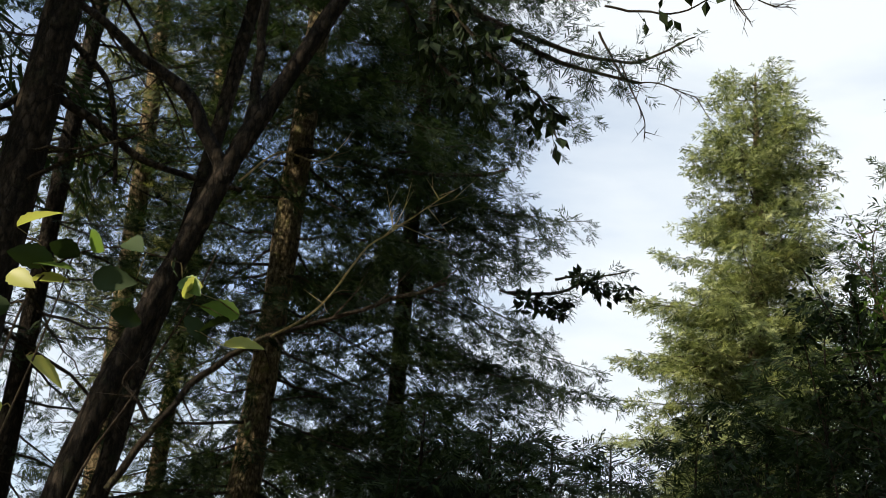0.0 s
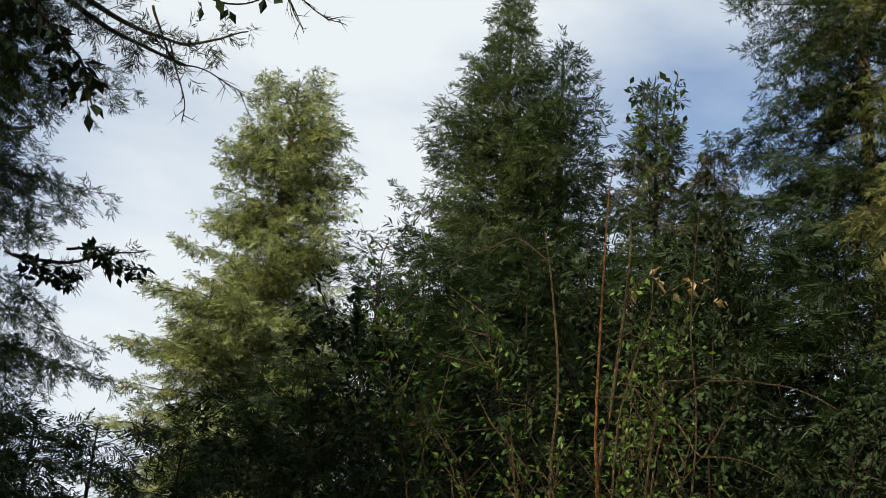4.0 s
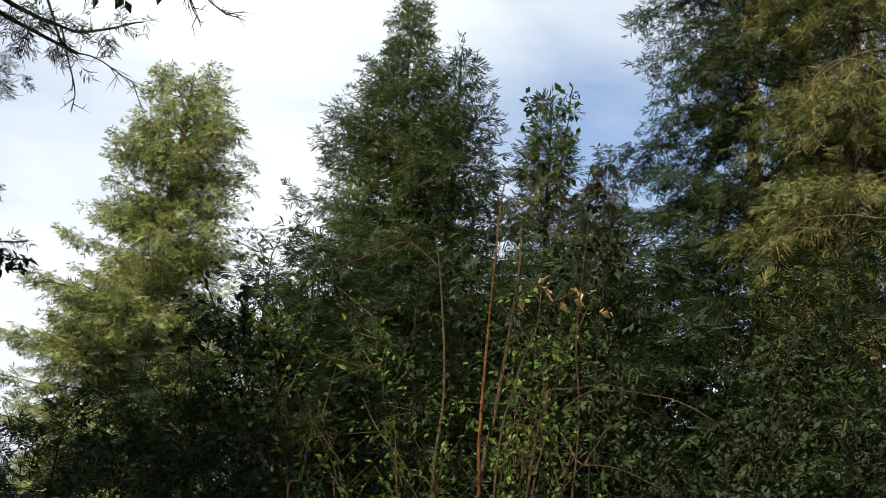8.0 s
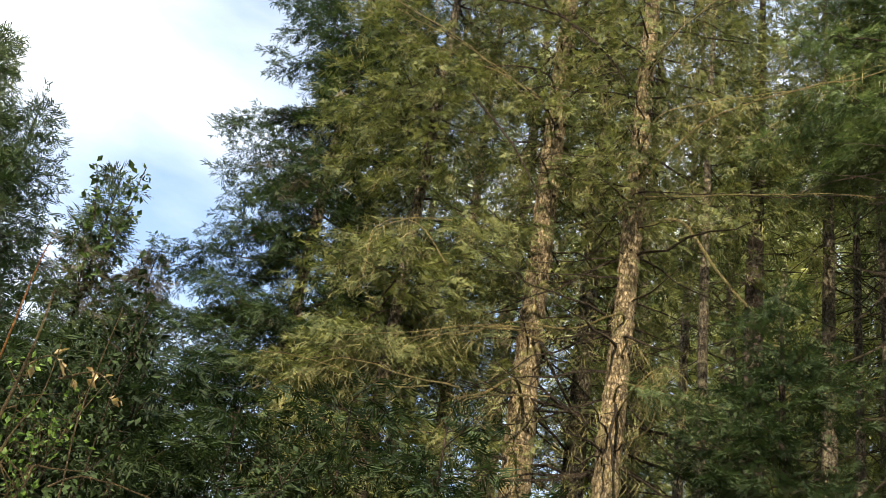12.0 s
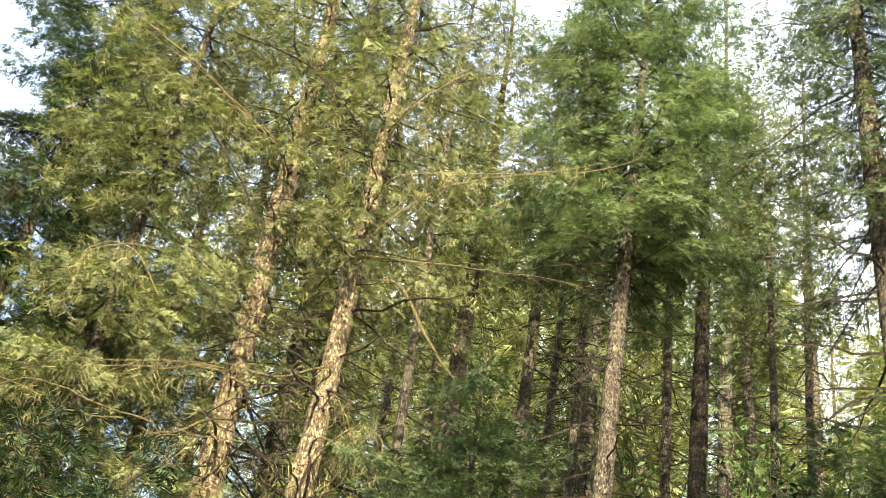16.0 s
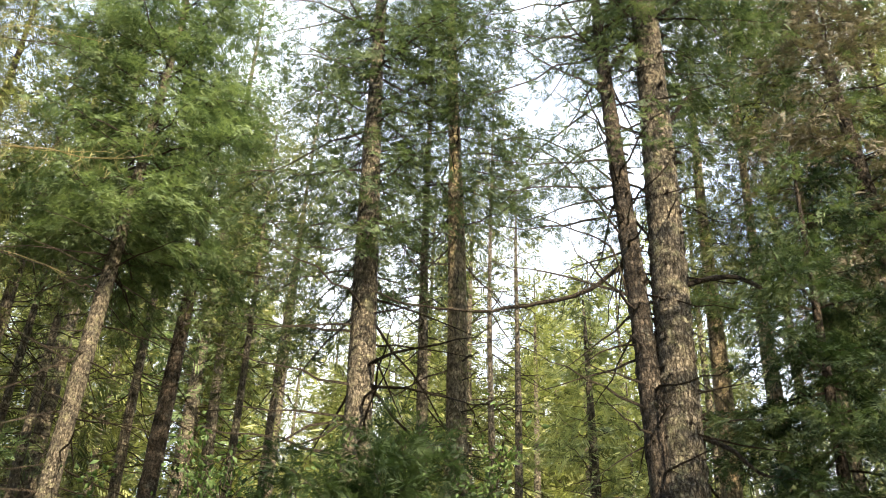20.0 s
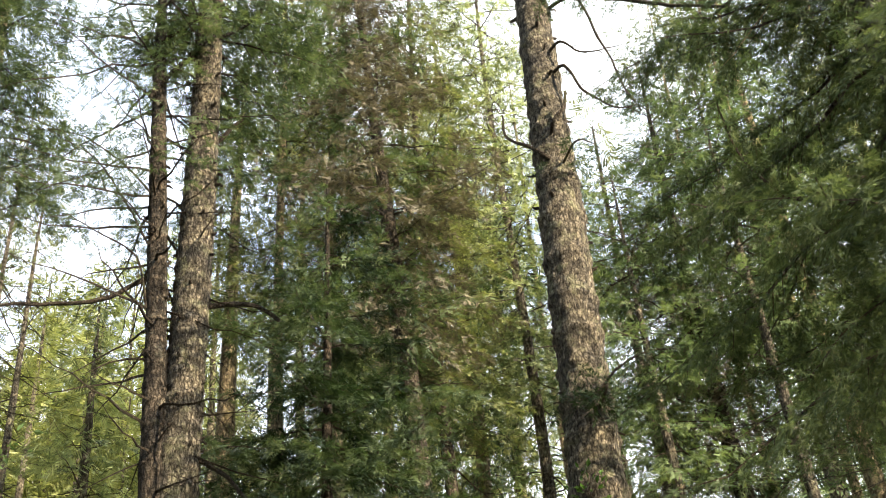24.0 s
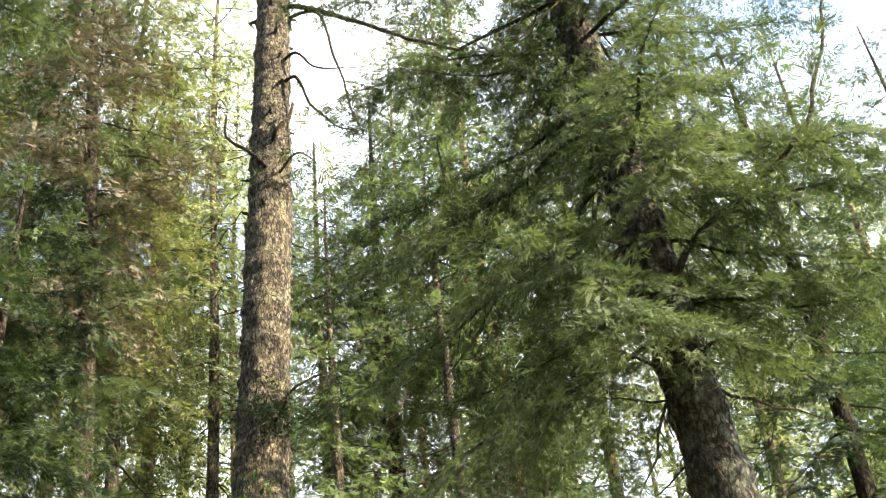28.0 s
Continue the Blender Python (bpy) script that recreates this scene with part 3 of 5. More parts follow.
def bough(tree, points, r0, r1, wood, needles, leaf=0.0, fill=1.0, width=0.45, start=0.15):
    """A limb with needled side branchlets, or with single broad leaves of size leaf."""
    _, path = limb(tree, points, r0, r1, wood, bare=False)
    path = path - np.array(tree.location)
    d0 = float(np.linalg.norm((np.array(tree.location) + path[0])[:2]))
    twig = 0.012 * d0 + 0.06
    seglen = np.linalg.norm(np.diff(path, axis=0), axis=1)
    total = seglen.sum()
    cum = np.concatenate([[0], np.cumsum(seglen)]) / total
    cnt = max(5, int(total / (twig * 0.42) * fill))
    u = start + (1 - start) * (np.arange(cnt) + rng.random(cnt)) / cnt
    p = np.stack([np.interp(u, cum, path[:, k]) for k in range(3)], -1)
    seg = np.clip(np.searchsorted(cum, u) - 1, 0, len(path) - 2)
    tan = unit(path[seg + 1] - path[seg])
    sd = unit(np.cross(tan, np.array([0, 0, 1.0])))
    sign = np.where(np.arange(cnt) % 2, 1.0, -1.0)[:, None]
    d = unit(tan * rng.uniform(0.4, 0.8, (cnt, 1)) + sd * sign + np.array([0, 0, -0.25]) + rng.normal(size=(cnt, 3)) * 0.25)
    ln = np.minimum(width * total * 0.5, 0.9) * (1.15 - u) * rng.uniform(0.5, 1.1, cnt) + twig * 0.5
    woods = Geo()
    sticks(woods, p, p + d * ln[:, None], 0.002 + 0.004 * ln)
    stuff("twig_mass", woods, wood, tree)
    per = np.maximum(2, (ln / (twig * 0.3) * fill).astype(int))
    idx = np.repeat(np.arange(cnt), per)
    w = rng.random(len(idx))
    q = p[idx] + d[idx] * (ln[idx] * w)[:, None]
    td = unit(d[idx] * 0.6 + rng.normal(size=(len(idx), 3)) * 0.5 + np.array([0, 0, -0.2]))
    up = rng.normal(size=(len(idx), 3)) * 0.4 + np.array([0, 0, 1.0])
    g = Geo()
    if needles is STRAND:
        scatter(g, STRANDS, q, unit(td + np.array([0, 0, -0.5])), up, rng.uniform(0.2, 0.45, len(idx)))
        stuff("hanging_lichen", g, needles, tree)
    elif leaf:
        scatter(g, LEAF, q, td, up, leaf * rng.uniform(0.6, 1.2, len(idx)))
        stuff("foliage", g, needles, tree)
    else:
        scatter(g, SPRAYS[1], q, td, up, twig * rng.uniform(0.6, 1.2, len(idx)))
        stuff("foliage", g, needles, tree)


def shrub(name, label, at, stems, height, lean_out, leaf_mat, stem_mat, leaf=0.09, leaves=60, radius=0.02, seed=0, up=0.55, heading_deg=None, category="shrub", twigs=9, tip=(0.35, 1.0), base_z=None):
    """A many-stemmed broadleaved shrub: curved stems, side twigs, single leaves."""
    r = np.random.default_rng(seed)
    x, y = at
    bush = new(name)
    z0 = ground(x, y) if base_z is None else base_z
    bush.location = (x, y, z0)
    tagged(bush, label, category, "undergrowth")
    tw = Geo()
    P, D = [], []
    for k in range(stems):
        phi = r.random() * 6.283
        out = np.array([math.cos(phi), math.sin(phi), 0]) * lean_out * r.uniform(0.3, 1)
        hgt = height * r.uniform(0.6, 1.05)
        s = np.linspace(0, 1, 9)
        path = np.array([0.18 * math.cos(phi), 0.18 * math.sin(phi), -0.1]) * r.random() + s[:, None] ** 1.5 * out + s[:, None] * np.array([0, 0, hgt]) + np.cumsum(r.normal(size=(9, 3)) * 0.02 * height / 4, 0)
        g = Geo()
        tube(g, path, radius * r.uniform(0.6, 1.1) * (1 - 0.75 * s), 6)
        part("stem", g, stem_mat, bush, smooth=True)
        n = int(twigs * hgt)
        u = r.uniform(tip[0], tip[1], n)
        seg = np.minimum((u * 8).astype(int), 7)
        f = (u * 8 - seg)[:, None]
        p = path[seg] * (1 - f) + path[seg + 1] * f
        d = unit(r.normal(size=(n, 3)) + np.array([0, 0, up]))
        ln = r.uniform(0.35, 1.0, n) * (1.35 - u) * height / 4
        q = p + d * ln[:, None]
        sticks(tw, p, q, 0.004 + 0.006 * ln)
        c = max(1, int(leaves / 10))
        w = r.random((n, c))[:, :, None]
        P.append((p[:, None] * (1 - w) + q[:, None] * w).reshape(-1, 3) + r.normal(size=(n * c, 3)) * leaf * 0.4)
        D.append(unit(np.repeat(d, c, 0) * 0.5 + r.normal(size=(n * c, 3)) * 0.7 + np.array([0, 0, -0.15])))
    stuff("twig_mass", tw, stem_mat, bush)
    P, D = np.concatenate(P), np.concatenate(D)
    g = Geo()
    scatter(g, LEAF, P, D, unit(r.normal(size=(len(P), 3)) * 0.6 + np.array([0, 0, 1.0])), leaf * r.uniform(0.6, 1.3, len(P)))
    stuff("foliage", g, leaf_mat, bush)
    return bush


# ---------------------------------------------------------------- ground
def build_ground():
    geo = Geo()
    radii = np.concatenate([np.linspace(0.0, 40, 41)[1:], np.geomspace(43, 3000, 40)])
    sides = 96
    ang = np.arange(sides) * 2 * math.pi / sides
    v = [(0, 0, ground(0, 0))]
    for r in radii:
        for a in ang:
            x, y = r * math.sin(a), r * math.cos(a)
            v.append((x, y, ground(x, y)))
    n = len(radii)
    geo.add(v, [(0, 1 + (j + 1) % sides, 1 + j) for j in range(sides)])
    i, j = np.meshgrid(np.arange(n - 1), np.arange(sides), indexing="ij")
    k = (j + 1) % sides
    geo.q.append((1 + np.stack([i * sides + j, i * sides + k, (i + 1) * sides + k, (i + 1) * sides + j], -1)).reshape(-1, 4))
    ob = new("ground", geo.mesh("ground", LITTER, True))
    tagged(ob, "sloping forest floor covered in brown needle litter and moss", "ground", kind="structure")


build_ground()


# ---------------------------------------------------------------- trees
def fir(az, d, el, dia, height, crown, needles, wood, lean=(0.0, 0.0), label="tall fir with a scaly trunk on the hillside", name="fir_tree", **more):
    """A conifer whose trunk passes heading az, elevation el at level distance d and is dia thick there. crown: profile by height above the eye."""
    p = polar(az, el, d)
    x, y = p[0] - lean[0] * p[2], p[1] - lean[1] * p[2]
    z0 = ground(x, y)
    h = p[2] - z0
    total = height - z0 + EYE.z
    girth = 0.86 * dia / ((1 - h / total) ** 0.8 * 0.97)
    crown = [(a - z0 + EYE.z, b) for a, b in crown]
    lo = float(np.interp(az, [50, 66, 85, 100], [9, 16, 21, 24]))
    hi = float(np.interp(az, [35, 58, 75, 95], [36, 42, 48, 51]))
    more.setdefault("band", (EYE.z - z0 + d * math.tan(radians(lo)), EYE.z - z0 + d * math.tan(radians(hi))))
    if d >= 24:
        more.setdefault("forms", SPRAYS_FAR)
    if "dead" in more:
        more["dead"] = (max(1.0, more["dead"][0] - z0 + EYE.z), more["dead"][1])
    return conifer(name, label, (x, y), total, girth, crown, needles, wood, lean=lean, **more)


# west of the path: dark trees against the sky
dark = fir(-7.2, 7.0, 25, 0.26, 15, [(4.5, 2.2), (8, 2.4), (15, 0.2)], NEEDLE_DEEP_SHADE, BARK_DARK, lean=(0.02, 0), twig=0.22, fill=1.1, gaps=0.0, dead=(1.5, 0.5), dead_len=1.2,
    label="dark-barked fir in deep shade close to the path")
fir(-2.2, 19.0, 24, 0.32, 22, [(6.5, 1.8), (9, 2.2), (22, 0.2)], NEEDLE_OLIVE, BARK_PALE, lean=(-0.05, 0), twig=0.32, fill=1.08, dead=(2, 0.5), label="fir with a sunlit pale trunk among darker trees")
half = fir(5.0, 16.0, 23, 0.40, 30, [(2.0, 2.6), (7, 2.6), (20, 2.4), (30, 0.2)], NEEDLE_DEEP_SHADE, BARK_PALE, lean=(0.015, 0), twig=0.27, fill=1.3, dead=(2, 0.4), gaps=-0.45, label="dense dark fir with a half-lit trunk")
dense = fir(11.2, 20.0, 17, 0.31, 30, [(1.5, 3.5), (5, 3.7), (8, 3.1), (11, 2.8), (22, 2.4), (30, 0.2)], NEEDLE_DEEP_SHADE, BARK_DARK, twig=0.30, fill=1.6, dead=(1, 0.4), gaps=-0.6, label="dense dark fir with drooping branches against the sky")
fir(-5.5, 15.0, 24, 0.24, 22, [(2.5, 2.0), (6, 2.4), (14, 2.2), (22, 0.2)], NEEDLE_DEEP_SHADE, BARK_DARK, twig=0.28, fill=1.0, gaps=0.1, dead=(2, 0.5), label="dark fir behind the leaning tree")
fir(0.8, 21.0, 24, 0.26, 26, [(4.5, 2.0), (10, 2.4), (18, 2.2), (26, 0.2)], NEEDLE_OLIVE, BARK_PALE, twig=0.34, fill=1.0, gaps=0.0, dead=(2, 0.5), label="fir with thin olive foliage in patches of light")
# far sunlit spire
# its sunlight is partly painted into the pale needles
fir(27.75, 60.0, 24, 0.75, 36.2, [(6, 7.8), (13, 7.8), (18, 7.0), (20.6, 6.4), (23.7, 4.8), (30, 3.6), (33.5, 2.7), (35.2, 1.9), (36.4, 0.9)], NEEDLE_PALE_LIT, BARK_PALE, twig=0.66, fill=2.1, droop=0.12, rise=0.35, spread=0.3,
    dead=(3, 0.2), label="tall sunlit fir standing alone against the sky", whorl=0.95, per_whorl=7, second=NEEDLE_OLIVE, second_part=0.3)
# dark spires and the brown one
fir(38.6, 34.0, 26, 0.25, 24.4, [(4, 4.0), (12, 3.5), (17, 2.6), (20.5, 1.5), (22.6, 0.7), (24.2, 0.2)], NEEDLE_BLUE, BARK_DARK, twig=0.45, fill=1.9, rise=0.6, droop=0.1, whorl=0.42, per_whorl=5, gaps=-0.6, label="dense dark spruce spire with a lighter tip")
fir(41.3, 33.0, 26, 0.2, 22.2, [(4, 3.0), (12, 2.6), (18, 1.5), (22.2, 0.2)], NEEDLE_DEEP_SHADE, BARK_DARK, twig=0.5, fill=1.4, rise=0.8, droop=0.1, whorl=0.45, per_whorl=5, gaps=-0.5, label="dark spruce with upright shoots at its tip")
cones = fir(46.3, 26.0, 24, 0.12, 16.2, [(3, 2.4), (9, 1.6), (13, 0.9), (15.2, 0.4), (16.0, 0.2)], NEEDLE_BLUE, BARK_DARK, twig=0.4, fill=1.8, rise=0.7, whorl=0.32, per_whorl=5, second=NEEDLE_BROWN, second_part=0.25, gaps=-0.6, label="spruce with brown cones hanging in its crown")
fir(49.1, 30.0, 24, 0.1, 16.5, [(3, 2.6), (10, 1.7), (13, 1.05), (15, 0.7), (16.3, 0.2)], NEEDLE_DEEP_SHADE, BARK_DARK, twig=0.36, fill=2.2, rise=0.4, whorl=0.3, per_whorl=5, second=NEEDLE_BROWN, second_part=0.75, gaps=-0.6, label="small spruce loaded with brown cones")
fir(56.5, 20.0, 28, 0.25, 26, [(1, 3.2), (7, 3.3), (11, 2.6), (14, 2.1), (20, 1.6), (26, 0.2)], NEEDLE_DEEP_SHADE, BARK_GREY, twig=0.30, fill=1.9, droop=0.3, second=NEEDLE_BROWN, second_part=0.15, gaps=-0.6, label="broad fir with drooping blue-green branches")
hung = fir(61.5, 17.0, 28, 0.22, 25, [(1, 2.5), (8, 2.4), (14, 2.2), (25, 0.3)], NEEDLE_OLIVE, BARK_GREY, twig=0.27, fill=1.3, droop=0.4, dead=(2, 0.5), strands=0.3, dead_len=1.8, label="fir hung with dry yellow branchlets")
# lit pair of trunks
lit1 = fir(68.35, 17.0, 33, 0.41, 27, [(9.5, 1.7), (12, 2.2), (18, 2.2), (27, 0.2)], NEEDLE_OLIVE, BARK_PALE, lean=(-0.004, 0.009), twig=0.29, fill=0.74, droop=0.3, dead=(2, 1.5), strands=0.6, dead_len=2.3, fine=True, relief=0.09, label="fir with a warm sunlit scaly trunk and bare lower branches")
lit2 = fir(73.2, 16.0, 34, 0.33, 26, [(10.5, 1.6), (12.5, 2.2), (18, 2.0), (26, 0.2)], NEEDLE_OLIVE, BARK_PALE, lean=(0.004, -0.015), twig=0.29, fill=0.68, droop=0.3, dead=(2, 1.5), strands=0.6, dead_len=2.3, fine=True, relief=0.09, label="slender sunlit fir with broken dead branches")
fir(70.85, 21.0, 31, 0.37, 27, [(8, 1.6), (14, 2.2), (27, 0.2)], NEEDLE_OLIVE, BARK_GREY, lean=(-0.005, 0.015), twig=0.34, fill=0.81, dead=(2, 0.7), dead_len=1.6, strands=0.2)
# mid forest
# at 79.6 and 92 the darker bark stands in for shade
fir(79.6, 25.0, 35, 0.38, 28, [(17, 1.6), (20, 2.4), (28, 0.2)], NEEDLE_OLIVE, BARK_RED, twig=0.39, fill=1.3, dead=(4, 0.9), dead_len=2.0)
fir(88.0, 22.0, 32, 0.38, 28, [(16.6, 2.6), (19, 3.4), (24, 2.6), (28, 0.3)], NEEDLE_FRESH, BARK_GREY, lean=(0, -0.02), twig=0.34, fill=1.6, dead=(4, 0.9), dead_len=2.2, label="fir with a fresh green crown above a bare trunk")
fir(92.0, 26.0, 34, 0.36, 27, [(18, 1.5), (22, 1.8), (27, 0.2)], NEEDLE_FRESH, BARK_RED, twig=0.41, fill=0.94, dead=(4, 0.6), dead_len=1.5)
fir(81.0, 14.0, 22, 0.12, 8.6, [(1.5, 1.7), (5, 1.4), (7.3, 0.8), (8.6, 0.15)], NEEDLE_DEEP_SHADE, BARK_DARK, twig=0.24, fill=2.0, droop=0.1, rise=0.5, whorl=0.35, per_whorl=5, label="small dark young fir in the shade", name="young_fir")
fir(104.6, 10.0, 20, 0.12, 5.9, [(1.5, 1.3), (4.2, 1.3), (5.1, 0.9), (5.6, 0.4)], NEEDLE_DEEP_SHADE, BARK_DARK, twig=0.2, fill=2.0, droop=0.0, rise=0.6, whorl=0.3, per_whorl=6, label="low dark bushy young fir on the slope", name="young_fir")
fir(99.0, 10.4, 20, 0.12, 5.2, [(1.5, 1.5), (3.8, 1.5), (4.5, 1.1), (5.0, 0.5)], NEEDLE_DEEP_SHADE, BARK_DARK, twig=0.2, fill=2.0, droop=0.0, rise=0.6, whorl=0.3, per_whorl=6, label="low dark bushy young fir on the slope", name="young_fir")
fir(101.2, 17.0, 38, 0.44, 26, [(13, 2.0), (15.5, 2.6), (20, 2.4), (26, 0.3)], NEEDLE_BLUE, BARK_GREY, lean=(0.004, 0.018), twig=0.29, fill=1.05, gaps=-0.3, droop=0.3, dead=(4, 1.0), dead_len=2.6)
fir(104.7, 20.0, 37, 0.18, 24, [(15, 1.2), (24, 0.2)], NEEDLE_BLUE, BARK_GREY, lean=(0.005, 0.017), twig=0.34, fill=0.81, dead=(5, 0.7), dead_len=1.2, label="thin straight fir trunk with few branches")
# pale bark makes up for the light lost under this crown
fir(106.1, 18.0, 38, 0.35, 26, [(15.5, 1.8), (18, 2.3), (20, 2.2), (26, 0.2)], NEEDLE_BLUE, BARK_PALE, lean=(0.007, 0.024), twig=0.32, fill=1.05, gaps=-0.3, dead=(5, 0.7), dead_len=1.5, label="straight grey fir trunk with a high crown")
red = fir(116.1, 13.0, 38, 0.28, 20, [(11.5, 2.0), (15, 2.0), (20, 0.3)], NEEDLE_BLUE, BARK_RED, lean=(0.014, 0.029), twig=0.24, fill=0.47, dead=(3, 0.9), dead_len=1.7, fine=True, label="red-brown trunk with sparse airy branches")
thick = fir(118.5, 13.0, 36, 0.50, 28, [(13.5, 1.8), (18, 2.6), (28, 0.3)], NEEDLE_BLUE, BARK_GREY, rings=0.22, lean=(-0.002, -0.004), twig=0.24, fill=1.2, dead=(3, 0.35), dead_len=0.9, fine=True, relief=0.10, label="thick mossy fir trunk ringed by old branch whorls")
fir(121.1, 24.0, 34, 0.41, 27, [(17, 1.8), (27, 0.2)], NEEDLE_OLIVE, BARK_PALE, lean=(-0.016, -0.027), twig=0.39, fill=0.94, dead=(4, 0.5), dead_len=1.2)
fir(113.8, 26.0, 31, 0.2, 20, [(6, 2.6), (12, 2.4), (20, 0.2)], NEEDLE_PALE_LIT, BARK_GREY, twig=0.44, fill=1.08, dead=(4, 0.5))
fir(129.4, 18.0, 37, 0.34, 26, [(12, 1.8), (16, 2.4), (26, 0.3)], NEEDLE_BLUE, BARK_RED, lean=(0.027, 0.033), twig=0.30, fill=1.25, second=NEEDLE_BROWN, second_part=0.6, dead=(4, 0.5), label="fir with cones and brown twigs in its crown")
fir(126.0, 14.5, 30, 0.16, 13.5, [(3, 2.3), (8, 2.3), (11, 1.5), (13.5, 0.2)], NEEDLE_BLUE, BARK_DARK, twig=0.21, fill=1.7, droop=0.35, second=NEEDLE_DEEP_SHADE, second_part=0.45, label="dark young fir filling the gap between trunks")
fir(134.0, 24.0, 34, 0.26, 26, [(13, 1.8), (19, 2.2), (26, 0.2)], NEEDLE_FRESH, BARK_PALE, lean=(-0.01, -0.012), twig=0.39, fill=0.94, dead=(4, 0.5))
# the thick trunk and what stands round it
massive = fir(140.0, 12.5, 39, 0.62, 30, [(18, 1.4), (22, 2.2), (30, 0.3)], NEEDLE_DEEP_SHADE, BARK_GREY, lean=(-0.018, -0.015), twig=0.24, fill=0.81, dead=(4, 0.25), dead_len=0.7, fine=True, relief=0.12, label="massive old fir trunk with flaky mossy bark")
coned = fir(146.2, 21.0, 34, 0.28, 21.8, [(8, 1.7), (14, 2.0), (18, 1.5), (21.0, 0.7), (21.8, 0.3)], NEEDLE_BLUE, BARK_RED, twig=0.32, whorl=0.42, per_whorl=4, fill=1.25, second=NEEDLE_BROWN, second_part=0.3, dead=(4, 0.5), label="narrow dark fir heavy with cones")
fir(152.0, 20.0, 31, 0.29, 24, [(11, 1.8), (15, 2.2), (24, 0.2)], NEEDLE_FRESH, BARK_PALE, twig=0.34, fill=0.94, dead=(4, 0.7), dead_len=1.3)
fir(154.9, 24.0, 29, 0.24, 24, [(9, 1.8), (15, 2.0), (24, 0.2)], NEEDLE_FRESH, BARK_RED, twig=0.39, fill=0.94, dead=(4, 0.6))
leanfir = fir(160.9, 9.0, 36, 0.50, 22, [(5.7, 2.5), (7.5, 2.8), (12, 2.6), (22, 0.3)], NEEDLE_NEAR, BARK_LICHEN, lean=(0.039, 0.013), twig=0.14, fill=1.5, droop=0.35, dead=(2.5, 0.5), dead_len=1.2, fine=True, relief=0.10, label="leaning fir with lichen-grey trunk and drooping sprays")
fir(168.0, 13.0, 30, 0.2, 13, [(3, 2.0), (7, 2.0), (13, 0.3)], NEEDLE_DEEP_SHADE, BARK_DARK, twig=0.24, fill=1.22, droop=0.35, label="dark young fir beside the leaning trunk")
fir(172.0, 22.0, 30, 0.3, 18, [(8, 2.0), (12, 2.0), (18, 0.3)], NEEDLE_FRESH, BARK_PALE, twig=0.36, fill=1.08, dead=(4, 0.5))

# firs that close the view between the trunks
for az, d, low, top, mat, wood in ((64.5, 22, 2, 27, NEEDLE_BLUE, BARK_GREY), (77.0, 24, 15, 29, NEEDLE_OLIVE, BARK_GREY), (84.5, 28, 19, 31, NEEDLE_OLIVE, BARK_GREY), (95.5, 25, 16, 24, NEEDLE_OLIVE, BARK_GREY),
                                   (123.5, 20, 15, 28, NEEDLE_OLIVE, BARK_PALE), (126.5, 23, 14, 31, NEEDLE_FRESH, BARK_GREY), (132.0, 20, 12, 28, NEEDLE_OLIVE, BARK_RED), (136.8, 22, 13, 30, NEEDLE_PALE_LIT, BARK_GREY),
                                   (143.3, 19, 10, 17, NEEDLE_FRESH, BARK_GREY), (149.3, 19, 12, 19, NEEDLE_FRESH, BARK_GREY), (153.6, 20, 8, 14, NEEDLE_FRESH, BARK_GREY), (157.0, 22, 12, 26, NEEDLE_PALE_LIT, BARK_PALE), (164.5, 20, 5, 18, NEEDLE_PALE_LIT, BARK_GREY), (176.0, 18, 4, 17, NEEDLE_BLUE, BARK_GREY)):
    fir(az, d, math.degrees(math.atan(0.45 * top / d)), 0.24, top, [(low, 1.6), (low + (top - low) * 0.4, 2.1), (low + (top - low) * 0.75, 1.6), (top, 0.2)], mat, wood, twig=0.012 * d + 0.05, fill=1.0, droop=0.3, dead=(2, 0.6), dead_len=1.5, whorl=0.6,
        branches=False, label="slender fir between thicker trunks", second=NEEDLE_BROWN, second_part=0.12)



def stubs(tree, low, high, radius, seed, step=0.3):
    """Short broken ends of old branches round a trunk, in rough whorls."""
    r = np.random.default_rng(seed)
    line = AXES[tree.name]
    base = np.array(tree.location)
    h = low
    while h < high:
        for phi in r.random(r.integers(2, 5)) * 6.283:
            hh = h + r.normal() * 0.04
            out = np.array([math.cos(phi), math.sin(phi), r.uniform(-0.5, 0.2)])
            a = line(hh) - base
            n = radius + r.uniform(0.02, 0.07)
            g = Geo()
            w = r.uniform(0.012, 0.026)
            tube(g, np.stack([a + out * radius * 0.6, a + out * (radius + 0.02), a + out * n + np.array([0, 0, r.normal() * 0.03])]), [w * 1.5, w, w * 0.5], 6)
            part("branch_stub", g, TWIG_DARK, tree, smooth=True)
        h += step * r.uniform(0.7, 1.5)


stubs(massive, 6.5, 14.0, 0.31, 21, 0.7)
stubs(thick, 5.5, 13.0, 0.25, 22, 0.3)
stubs(red, 5.5, 12.0, 0.14, 23, 0.4)
stubs(lit1, 5.0, 13.0, 0.2, 24, 0.5)
stubs(lit2, 5.0, 13.0, 0.16, 25, 0.5)

